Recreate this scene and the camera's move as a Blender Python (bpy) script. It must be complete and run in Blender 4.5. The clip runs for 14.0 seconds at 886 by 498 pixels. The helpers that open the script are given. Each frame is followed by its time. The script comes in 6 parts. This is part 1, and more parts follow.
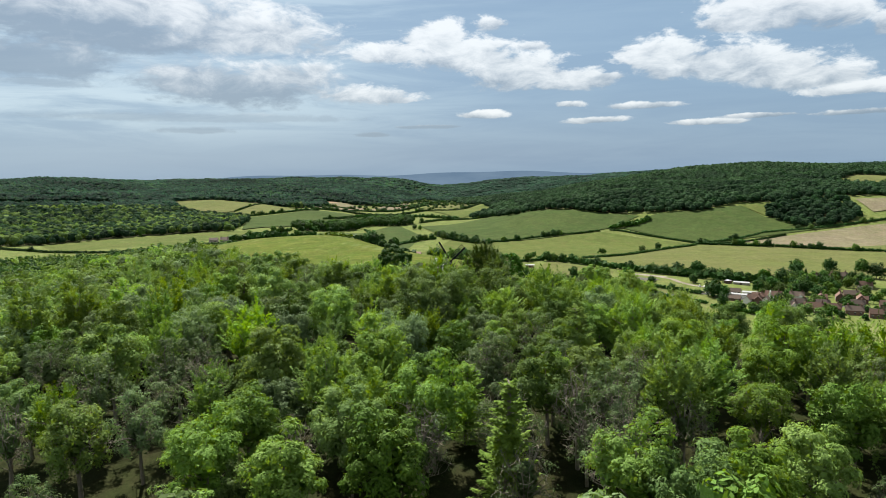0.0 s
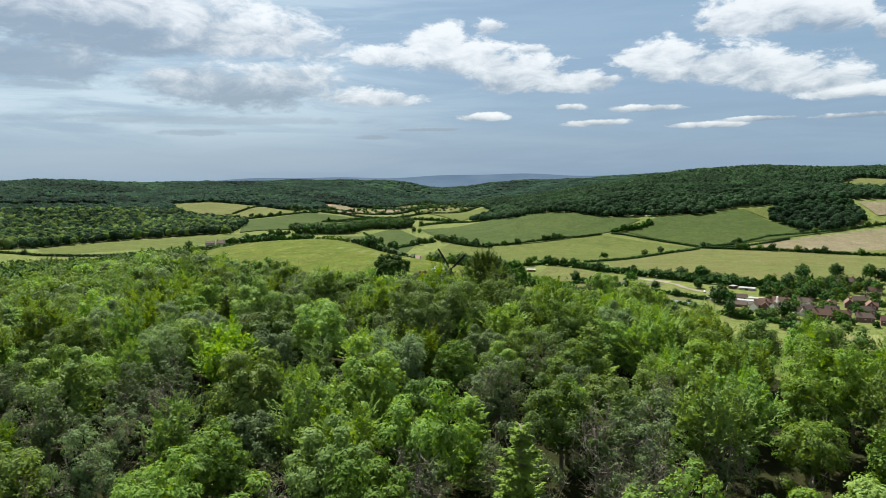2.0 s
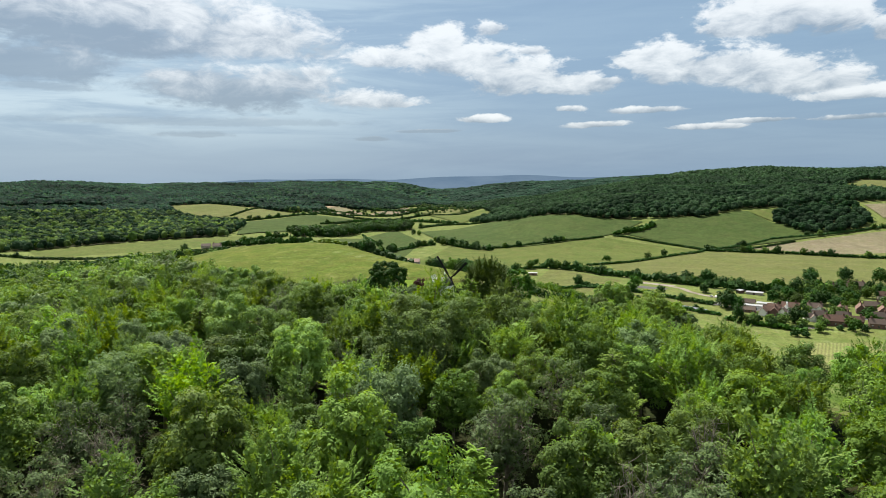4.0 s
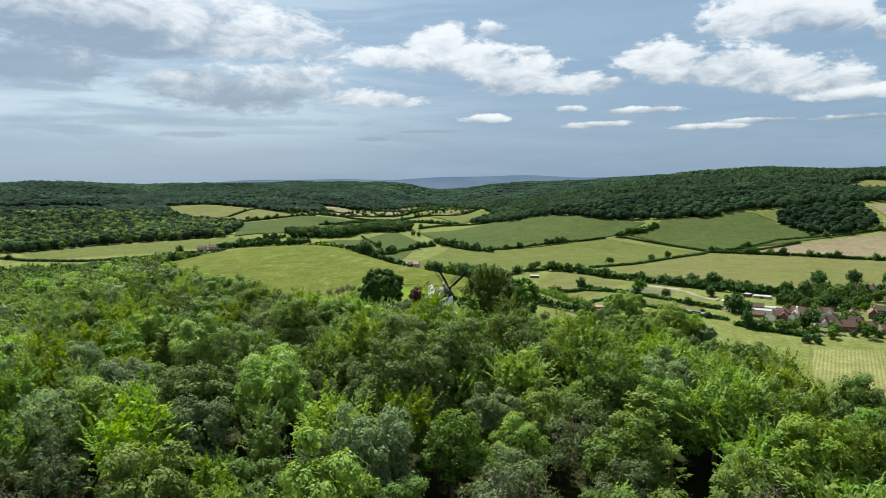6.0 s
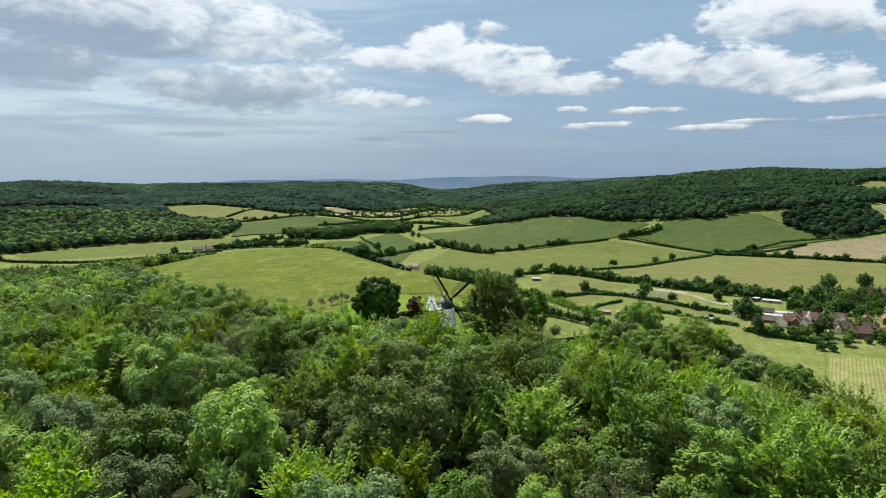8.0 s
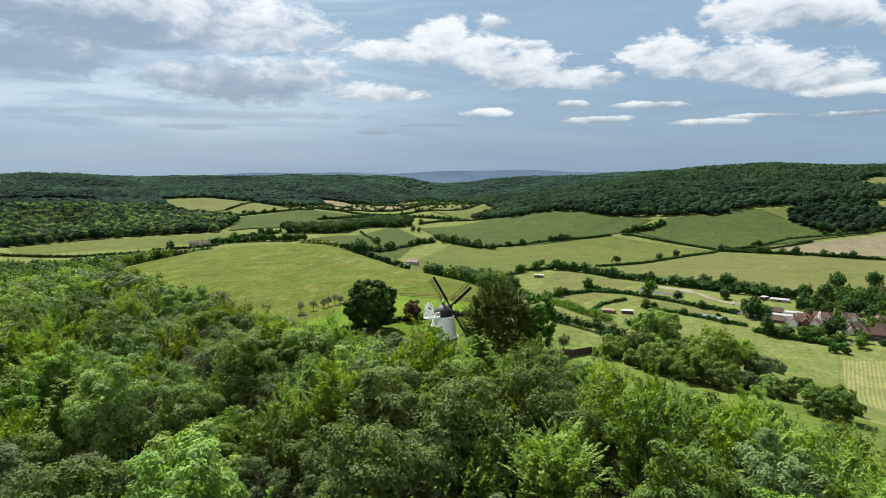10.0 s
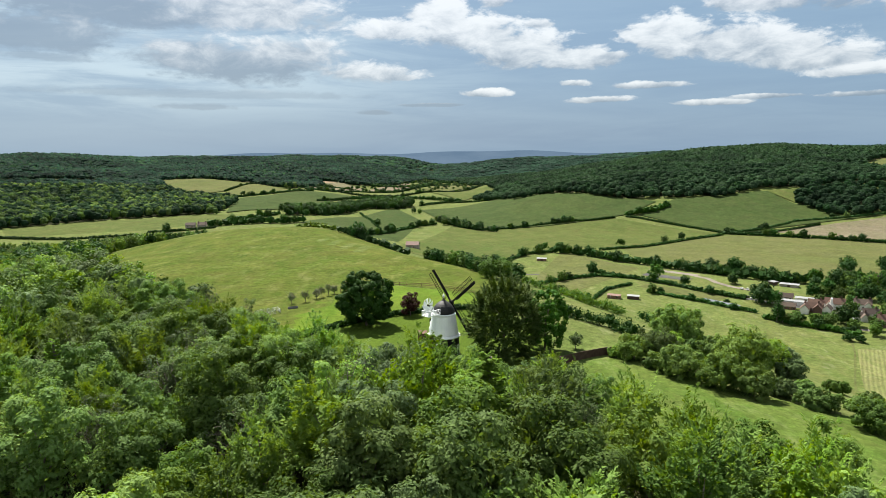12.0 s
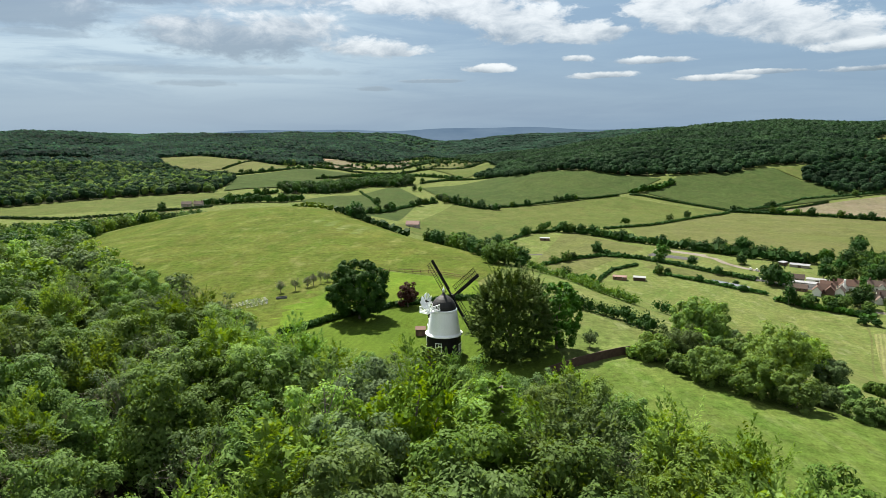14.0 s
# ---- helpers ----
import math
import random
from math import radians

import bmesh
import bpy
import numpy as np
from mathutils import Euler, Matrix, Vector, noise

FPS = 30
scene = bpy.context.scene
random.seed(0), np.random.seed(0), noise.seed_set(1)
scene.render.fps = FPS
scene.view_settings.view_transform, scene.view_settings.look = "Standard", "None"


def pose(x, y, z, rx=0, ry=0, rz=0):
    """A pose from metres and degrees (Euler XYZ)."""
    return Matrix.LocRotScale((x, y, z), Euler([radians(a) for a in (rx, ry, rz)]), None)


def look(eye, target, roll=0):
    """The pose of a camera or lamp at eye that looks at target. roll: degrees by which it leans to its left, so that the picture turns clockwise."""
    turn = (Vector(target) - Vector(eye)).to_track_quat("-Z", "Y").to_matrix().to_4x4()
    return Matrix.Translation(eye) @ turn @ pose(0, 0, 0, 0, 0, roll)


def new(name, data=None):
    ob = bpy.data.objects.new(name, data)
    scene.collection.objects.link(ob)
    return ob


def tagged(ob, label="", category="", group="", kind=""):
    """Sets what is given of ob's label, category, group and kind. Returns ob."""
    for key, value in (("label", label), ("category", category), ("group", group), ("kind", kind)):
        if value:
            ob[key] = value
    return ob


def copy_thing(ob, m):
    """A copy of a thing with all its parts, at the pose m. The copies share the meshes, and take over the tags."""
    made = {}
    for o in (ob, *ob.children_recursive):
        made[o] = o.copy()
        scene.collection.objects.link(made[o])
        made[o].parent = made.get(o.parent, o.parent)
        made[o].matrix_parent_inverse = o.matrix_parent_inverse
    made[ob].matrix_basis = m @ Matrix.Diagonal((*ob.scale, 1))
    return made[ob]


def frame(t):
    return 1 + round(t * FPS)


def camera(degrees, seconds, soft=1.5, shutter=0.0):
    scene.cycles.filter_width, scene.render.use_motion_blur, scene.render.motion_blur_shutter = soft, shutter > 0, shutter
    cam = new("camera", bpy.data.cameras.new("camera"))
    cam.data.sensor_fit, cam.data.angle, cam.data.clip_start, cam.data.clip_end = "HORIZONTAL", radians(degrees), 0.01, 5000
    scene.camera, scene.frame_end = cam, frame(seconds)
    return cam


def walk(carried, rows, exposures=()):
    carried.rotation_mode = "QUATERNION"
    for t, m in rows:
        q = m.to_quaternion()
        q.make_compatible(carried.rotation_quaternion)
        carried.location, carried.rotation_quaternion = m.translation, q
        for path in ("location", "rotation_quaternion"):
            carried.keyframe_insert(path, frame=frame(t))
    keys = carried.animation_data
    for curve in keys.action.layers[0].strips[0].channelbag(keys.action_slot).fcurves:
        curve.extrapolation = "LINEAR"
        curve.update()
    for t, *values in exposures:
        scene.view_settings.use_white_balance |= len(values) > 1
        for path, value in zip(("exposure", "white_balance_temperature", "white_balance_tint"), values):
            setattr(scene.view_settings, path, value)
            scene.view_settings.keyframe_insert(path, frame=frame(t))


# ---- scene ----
cam = camera(68.8, 14.0, 0.65)
PATH = [
    (0, (-0.192, -206.3, 39.584), (-0.198, -204.314, 39.352), -0.9),
    (0.5, (-0.23, -203.839, 39.56), (-0.236, -201.852, 39.331), -0.8),
    (1, (-0.218, -201.092, 39.584), (-0.223, -199.105, 39.357), -0.8),
    (1.5, (-0.196, -198.026, 39.622), (-0.201, -196.039, 39.397), -0.8),
    (2, (-0.119, -194.708, 39.646), (-0.124, -192.721, 39.422), -0.8),
    (2.5, (-0.105, -191.229, 39.674), (-0.11, -189.241, 39.451), -0.8),
    (3, (-0.142, -187.667, 39.647), (-0.147, -185.68, 39.426), -0.8),
    (5.5, (0.511, -170.653, 40.151), (0.506, -168.665, 39.932), -0.8),
    (6, (0.532, -167.086, 40.245), (0.526, -165.098, 40.026), -0.8),
    (6.5, (0.521, -163.433, 40.336), (0.515, -161.445, 40.118), -0.7),
    (7, (0.521, -159.712, 40.364), (0.515, -157.724, 40.145), -0.7),
    (7.5, (0.454, -155.864, 40.357), (0.448, -153.876, 40.138), -0.6),
    (8, (0.372, -152.065, 40.314), (0.366, -150.077, 40.096), -0.7),
    (10.5, (0.682, -135.667, 40.866), (0.673, -133.683, 40.616), -0.4),
    (11, (0.654, -132.381, 40.952), (0.644, -130.399, 40.687), -0.4),
    (11.5, (0.628, -129.003, 41.03), (0.617, -127.022, 40.752), -0.5),
    (12, (0.724, -125.512, 41.077), (0.712, -123.534, 40.781), -0.4),
    (12.5, (0.829, -122.013, 41.082), (0.816, -120.037, 40.768), -0.4),
    (13, (0.888, -118.6, 41.038), (0.875, -116.627, 40.707), -0.4),
    (13.5, (0.915, -115.25, 41.007), (0.899, -113.281, 40.659), -0.4),
    (14, (0.877, -111.921, 41.049), (0.861, -109.954, 40.684), -0.5),
]
walk(cam, [(t, look(eye, target, roll)) for t, eye, target, roll in PATH])

# ---------------------------------------------------------------- sky, sun, exposure
SUN_EL, SUN_AZ = 52.0, -20.0          # degrees; azimuth from +y towards +x

world = bpy.data.worlds.new("sky")
scene.world = world
world.use_nodes = True
wn, wl = world.node_tree.nodes, world.node_tree.links
wn.clear()


def wmath(op, a, b=0.0, c=0.0, clamp=False):
    n = wn.new("ShaderNodeMath")
    n.operation, n.use_clamp = op, clamp
    for i, v in enumerate((a, b, c)):
        if isinstance(v, (int, float)):
            n.inputs[i].default_value = v
        else:
            wl.new(v, n.inputs[i])
    return n.outputs[0]


def wstep(v, lo, hi):
    n = wn.new("ShaderNodeMapRange")
    n.interpolation_type = "SMOOTHSTEP"
    wl.new(v, n.inputs[0])
    n.inputs[1].default_value, n.inputs[2].default_value = lo, hi
    return n.outputs[0]


def wmix(fac, a, b):
    n = wn.new("ShaderNodeMix")
    n.data_type = "RGBA"
    for sock, v in ((n.inputs[0], fac), (n.inputs[6], a), (n.inputs[7], b)):
        if isinstance(v, tuple):
            sock.default_value = (*v, 1)
        elif isinstance(v, (int, float)):
            sock.default_value = v
        else:
            wl.new(v, sock)
    return n.outputs[2]


def wnoise(vec, scale, detail, rough=0.55, dist=0.0):
    n = wn.new("ShaderNodeTexNoise")
    wl.new(vec, n.inputs["Vector"])
    n.inputs["Scale"].default_value, n.inputs["Detail"].default_value = scale, detail
    n.inputs["Roughness"].default_value, n.inputs["Distortion"].default_value = rough, dist
    return n.outputs[0]


def wvec(x, y, z=0.0):
    n = wn.new("ShaderNodeCombineXYZ")
    for i, v in enumerate((x, y, z)):
        if isinstance(v, (int, float)):
            n.inputs[i].default_value = v
        else:
            wl.new(v, n.inputs[i])
    return n.outputs[0]


sky = wn.new("ShaderNodeTexSky")
sky.sky_type, sky.sun_disc = "NISHITA", False
sky.sun_elevation, sky.sun_rotation = radians(SUN_EL), radians(SUN_AZ)
sky.air_density, sky.dust_density, sky.ozone_density = 1.0, 2.0, 1.5
direction = wn.new("ShaderNodeTexCoord").outputs["Generated"]
sep = wn.new("ShaderNodeSeparateXYZ")
wl.new(direction, sep.inputs[0])
AZ = wmath("ARCTAN2", sep.outputs[0], sep.outputs[1])
EL = wmath("ARCSINE", wmath("MAXIMUM", sep.outputs[2], -0.2))

# cumulus heaps: bearing, elevation, half-width, half-height in radians, greyness
HEAPS = [
    (-0.079, 0.176, 0.062, 0.0175, 0.0), (-0.006, 0.197, 0.049, 0.0297, 0.0), (0.073, 0.216, 0.029, 0.014, 0.0), (0.032, 0.17, 0.094, 0.0332, 0.0),
    (0.112, 0.147, 0.085, 0.0349, 0.1), (0.191, 0.134, 0.071, 0.0192, 0.1), (0.24, 0.136, 0.027, 0.0078, 0.2), (0.137, 0.183, 0.025, 0.0078, 0.2),
    (0.318, 0.163, 0.067, 0.0279, 0.0), (0.393, 0.146, 0.098, 0.0279, 0.1), (0.440, 0.134, 0.080, 0.0260, 0.1), (0.500, 0.117, 0.080, 0.0190, 0.1),
    (0.575, 0.099, 0.070, 0.0105, 0.1), (0.475, 0.207, 0.105, 0.0332, 0.0), (0.413, 0.196, 0.054, 0.014, 0.1), (0.533, 0.196, 0.054, 0.0262, 0.0),
    (0.588, 0.176, 0.022, 0.0192, 0.1), (0.062, 0.087, 0.036, 0.007, 0.1), (0.191, 0.099, 0.023, 0.0061, 0.1), (0.225, 0.074, 0.048, 0.0061, 0.2),
    (0.296, 0.093, 0.056, 0.0061, 0.2), (0.388, 0.066, 0.049, 0.0053, 0.4), (0.449, 0.072, 0.049, 0.0044, 0.4), (0.569, 0.07, 0.054, 0.0053, 0.4),
    (-0.387, 0.22, 0.168, 0.0506, 0.1), (-0.283, 0.2, 0.122, 0.0431, 0.1), (-0.457, 0.225, 0.168, 0.038, 0.3), (-0.492, 0.199, 0.179, 0.0405, 1.0),
    (-0.56, 0.207, 0.089, 0.0455, 0.6), (-0.552, 0.15, 0.122, 0.0329, 1.0), (-0.425, 0.181, 0.089, 0.0254, 0.7), (-0.37, 0.135, 0.1, 0.0303, 0.5),
    (-0.294, 0.125, 0.145, 0.0354, 0.7), (-0.238, 0.143, 0.095, 0.0278, 0.2), (-0.192, 0.155, 0.034, 0.0113, 0.1), (-0.114, 0.117, 0.095, 0.019, 0.1),
    (-0.072, 0.111, 0.04, 0.0087, 0.2), (-0.335, 0.083, 0.224, 0.0077, 1.3), (-0.359, 0.065, 0.068, 0.0064, 1.2), (-0.107, 0.059, 0.025, 0.0051, 1.1),
    (-0.554, 0.124, 0.056, 0.0077, 1.2), (-0.021, 0.07, 0.045, 0.0035, 1.1),
]
puff = wnoise(wvec(AZ, wmath("MULTIPLY", EL, 2.1)), 17.0, 9.0, 0.62, 0.35)
fine = wnoise(wvec(AZ, wmath("MULTIPLY", EL, 2.0), 7.0), 55.0, 7.0, 0.6, 0.3)
curl = wnoise(wvec(AZ, wmath("MULTIPLY", EL, 2.6), 4.0), 7.0, 6.0, 0.58, 0.4)
best, low, grey, total = -3.0, 0.0, 0.0, 0.0001
for az, el, ru, rv, g in HEAPS:
    du = wmath("MULTIPLY", wmath("SUBTRACT", AZ, az), 1 / ru)
    dv = wmath("MULTIPLY", wmath("SUBTRACT", EL, el), 1 / rv)
    # flat base: the lower half falls off faster
    dv2 = wmath("MAXIMUM", dv, wmath("MULTIPLY", dv, -1.45))
    d = wmath("SUBTRACT", 1.0, wmath("SQRT", wmath("ADD", wmath("MULTIPLY", du, du), wmath("MULTIPLY", dv2, dv2))))
    weight = wmath("POWER", wmath("MAXIMUM", wmath("ADD", d, 0.7), 0.0), 4.0)
    low = wmath("ADD", low, wmath("MULTIPLY", weight, dv))
    grey = wmath("ADD", grey, wmath("MULTIPLY", weight, g))
    total = wmath("ADD", total, weight)
    best = wmath("MAXIMUM", best, d)
low, grey = wmath("DIVIDE", low, total), wmath("DIVIDE", grey, total)
# the same kind of cloud goes on all round the sky
rest = wmath("MULTIPLY", wmath("SUBTRACT", wnoise(wvec(AZ, wmath("MULTIPLY", EL, 2.0), 9.0), 2.6, 6.0, 0.55), 0.52), 6.0)
above = wmath("MAXIMUM", wstep(EL, 0.27, 0.36), wstep(wmath("ABSOLUTE", AZ), 0.66, 0.8))
rest = wmath("SUBTRACT", wmath("MULTIPLY", rest, above), wmath("MULTIPLY", wmath("SUBTRACT", 1.0, above), 3.0))
shape = wmath("MAXIMUM", best, rest)
edge = wmath("ADD", wmath("ADD", wmath("MULTIPLY", wmath("SUBTRACT", puff, 0.5), 1.7), wmath("MULTIPLY", wmath("SUBTRACT", fine, 0.5), 0.8)), wmath("MULTIPLY", wmath("SUBTRACT", curl, 0.5), 1.3))
body = wmath("ADD", wmath("ADD", shape, 0.12), edge)
# the western clouds are softer
west = wstep(wmath("MULTIPLY", AZ, -1.0), -0.05, 0.30)
mask = wstep(wmath("DIVIDE", body, wmath("ADD", 1.0, wmath("MULTIPLY", west, 0.6))), -0.04, 0.40)
lit = wstep(wmath("ADD", wmath("ADD", wmath("MULTIPLY", low, 0.60), wmath("MULTIPLY", wmath("SUBTRACT", puff, 0.5), 2.2)), wmath("MULTIPLY", grey, -0.95)), -0.85, 0.50)
cloud = wmix(lit, (0.225, 0.315, 0.415), (0.88, 0.925, 0.95))

# veil and streaks, thicker in the west
streak = wnoise(wvec(wmath("MULTIPLY", AZ, 1.0), wmath("MULTIPLY", EL, 8.0), 2.0), 4.2, 7.0, 0.6, 0.5)
west = wstep(wmath("MULTIPLY", AZ, -1.0), -0.20, 0.45)
band = wmath("MULTIPLY", wstep(EL, 0.03, 0.10), west)
veil = wmath("MULTIPLY", wstep(streak, 0.36, 0.66), band)
grad = wmix(wstep(EL, 0.0, 0.22), (0.222, 0.345, 0.495), (0.245, 0.380, 0.535))
deck = wmix(wmath("MULTIPLY", wstep(streak, 0.3, 0.7), 0.35), grad, (0.345, 0.49, 0.62))
deck = wmix(wmath("MULTIPLY", west, 0.35), deck, (0.40, 0.548, 0.672))
deck = wmix(wmath("MULTIPLY", veil, 0.75), deck, (0.60, 0.745, 0.83))
# unseen overhead deck brightened to add fill light on the trees
deck = wmix(wmath("MULTIPLY", wstep(EL, 0.34, 1.2), 0.4), deck, (0.42, 0.52, 0.63))
# unseen sky behind the camera brightened to fill the mill's near side
rear_fill = wmath("MULTIPLY", wstep(wmath("MULTIPLY", sep.outputs[1], -1.0), -0.1, 0.9), wstep(EL, 0.02, 0.3))
deck = wmix(rear_fill, deck, (0.95, 0.96, 0.96))
over = wmix(wmath("MULTIPLY", mask, wmath("SUBTRACT", 1.0, wmath("ADD", wmath("MULTIPLY", grey, 0.10), wmath("MULTIPLY", wmath("MAXIMUM", wmath("SUBTRACT", grey, 0.95), 0.0), 1.3)))), deck, cloud)

clear = wn.new("ShaderNodeBackground")
wl.new(sky.outputs[0], clear.inputs[0])
clear.inputs[1].default_value = 0.05
cover = wn.new("ShaderNodeBackground")
wl.new(over, cover.inputs[0])
cover.inputs[1].default_value = 0.372
both = wn.new("ShaderNodeMixShader")
both.inputs[0].default_value = 0.88       # the cloud deck hides most of the blue
wl.new(clear.outputs[0], both.inputs[1])
wl.new(cover.outputs[0], both.inputs[2])
out = wn.new("ShaderNodeOutputWorld")
wl.new(both.outputs[0], out.inputs[0])
world.cycles.sampling_method = "MANUAL"
world.cycles.sample_map_resolution = 512

sun = new("sun", bpy.data.lights.new("sun", "SUN"))
sun.data.energy, sun.data.angle, sun.data.color = 5.0, radians(0.6), (1.0, 0.95, 0.84)
se, sa = radians(SUN_EL), radians(SUN_AZ)
sun.matrix_world = look((0, 0, 300), (-300 * math.cos(se) * math.sin(sa), -300 * math.cos(se) * math.cos(sa), 300 - 300 * math.sin(se)))
scene.view_settings.exposure = 1.50


# ---------------------------------------------------------------- materials
class Nodes:
    """A node material in the making."""

    def __init__(self, name):
        self.mat = bpy.data.materials.new(name)
        self.mat.use_nodes = True
        self.n, self.l = self.mat.node_tree.nodes, self.mat.node_tree.links
        self.bsdf = self.n["Principled BSDF"]
        self.out = self.n["Material Output"]
        self.co = self.n.new("ShaderNodeTexCoord").outputs["Object"]

    def put(self, sock, v):
        if isinstance(v, tuple):
            sock.default_value = (*v, 1) if len(sock.default_value) == 4 and len(v) == 3 else v
        elif isinstance(v, (int, float)):
            sock.default_value = v
        else:
            self.l.new(v, sock)

    def math(self, op, a, b=0.0, clamp=False):
        n = self.n.new("ShaderNodeMath")
        n.operation, n.use_clamp = op, clamp
        self.put(n.inputs[0], a)
        self.put(n.inputs[1], b)
        return n.outputs[0]

    def noise(self, scale, detail=5.0, rough=0.6, vec=None, dist=0.0):
        n = self.n.new("ShaderNodeTexNoise")
        self.l.new(vec or self.co, n.inputs["Vector"])
        n.inputs["Scale"].default_value, n.inputs["Detail"].default_value = scale, detail
        n.inputs["Roughness"].default_value, n.inputs["Distortion"].default_value = rough, dist
        return n.outputs[0]

    def stretch(self, sx, sy, sz, turn=0.0):
        n = self.n.new("ShaderNodeMapping")
        self.l.new(self.co, n.inputs[0])
        n.inputs["Scale"].default_value = (sx, sy, sz)
        n.inputs["Rotation"].default_value = (0, 0, radians(turn))
        return n.outputs[0]

    def wave(self, scale, vec, dist=2.0):
        n = self.n.new("ShaderNodeTexWave")
        self.l.new(vec, n.inputs["Vector"])
        n.inputs["Scale"].default_value, n.inputs["Distortion"].default_value = scale, dist
        n.inputs["Detail"].default_value = 3.0
        return n.outputs[1]

    def span(self, v, lo, hi, a=0.0, b=1.0):
        n = self.n.new("ShaderNodeMapRange")
        self.l.new(v, n.inputs[0])
        for i, k in enumerate((lo, hi, a, b)):
            n.inputs[i + 1].default_value = k
        return n.outputs[0]

    def mix(self, fac, a, b):
        n = self.n.new("ShaderNodeMix")
        n.data_type = "RGBA"
        self.put(n.inputs[0], fac)
        self.put(n.inputs[6], a)
        self.put(n.inputs[7], b)
        return n.outputs[2]

    def hsv(self, col, hue=0.5, sat=1.0, val=1.0):
        n = self.n.new("ShaderNodeHueSaturation")
        self.put(n.inputs["Hue"], hue)
        self.put(n.inputs["Saturation"], sat)
        self.put(n.inputs["Value"], val)
        self.put(n.inputs["Color"], col)
        return n.outputs[0]

    def island(self):
        return self.n.new("ShaderNodeNewGeometry").outputs["Random Per Island"]

    def each(self):
        return self.n.new("ShaderNodeObjectInfo").outputs["Random"]

    def bump(self, v, strength=0.3, dist=0.05):
        n = self.n.new("ShaderNodeBump")
        n.inputs["Strength"].default_value, n.inputs["Distance"].default_value = strength, dist
        self.l.new(v, n.inputs["Height"])
        self.l.new(n.outputs[0], self.bsdf.inputs["Normal"])

    def done(self, col, rough=0.8, metal=0.0, spec=0.3):
        self.put(self.bsdf.inputs["Base Color"], col)
        self.put(self.bsdf.inputs["Roughness"], rough)
        self.put(self.bsdf.inputs["Metallic"], metal)
        self.put(self.bsdf.inputs["Specular IOR Level"], spec)
        return self.mat


def leaf_mat(name, dark, light, vary=0.04, thin=0.30, gloss=0.65, clump=0.35, speck=0.32, fine=8.5, cut=0.82, patch=0.0):
    """Foliage: each leaf and each tree a little different, some light through the leaf."""
    k = Nodes(name)
    own = k.n.new("ShaderNodeAttribute")
    own.attribute_name = "tint"
    rnd = k.math("FRACT", k.math("ADD", k.each(), own.outputs["Fac"]))
    col = k.mix(k.math("ADD", k.math("MULTIPLY", k.island(), speck), k.math("MULTIPLY", rnd, 1 - speck)), dark, light)
    col = k.mix(k.span(k.noise(clump, 3.0), 0.35, 0.65), col, k.hsv(col, 0.487, 0.95, 1.25))
    col = k.hsv(col, k.span(rnd, 0, 1, 0.5 - vary, 0.5 + vary), k.span(k.math("FRACT", k.math("MULTIPLY", rnd, 7.3)), 0, 1, 0.95, 1.12),
                k.span(k.math("FRACT", k.math("MULTIPLY", rnd, 13.7)), 0, 1, 0.66 if not patch else 0.78, 1.28 if not patch else 1.22))
    # single leaves within a spray
    cells = k.n.new("ShaderNodeTexVoronoi")
    k.l.new(k.co, cells.inputs["Vector"])
    cells.inputs["Scale"].default_value = fine
    tone = k.n.new("ShaderNodeSeparateColor")
    k.l.new(cells.outputs["Color"], tone.inputs[0])
    col = k.hsv(col, 0.5, k.span(tone.outputs[1], 0, 1, 0.9, 1.05), k.span(tone.outputs[0], 0, 1, 0.84, 1.16) if not patch else k.span(tone.outputs[0], 0, 1, 0.88, 1.12))
    if patch:
        col = k.hsv(col, k.span(k.noise(patch, 4.0, 0.6), 0.4, 0.6, 0.505, 0.485), 1.0, k.span(k.noise(patch, 4.0, 0.6), 0.38, 0.64, 0.62, 1.45))
        k.bump(k.noise(fine, 3.0, 0.7), 0.8, 1.2)
    mat = k.done(col, gloss, 0.0, 0.06)
    through_leaf = k.n.new("ShaderNodeBsdfTranslucent")
    k.l.new(k.hsv(col, 0.478, 1.22, 1.5), through_leaf.inputs[0])
    both = k.n.new("ShaderNodeMixShader")
    both.inputs[0].default_value = thin
    k.l.new(k.bsdf.outputs[0], both.inputs[1])
    k.l.new(through_leaf.outputs[0], both.inputs[2])
    if cut:
        gap = k.n.new("ShaderNodeBsdfTransparent")
        lacy = k.n.new("ShaderNodeMixShader")
        k.l.new(k.math("LESS_THAN", cells.outputs["Distance"], cut), lacy.inputs[0])
        k.l.new(gap.outputs[0], lacy.inputs[1])
        k.l.new(both.outputs[0], lacy.inputs[2])
        both = lacy
    k.l.new(both.outputs[0], k.out.inputs[0])
    return mat


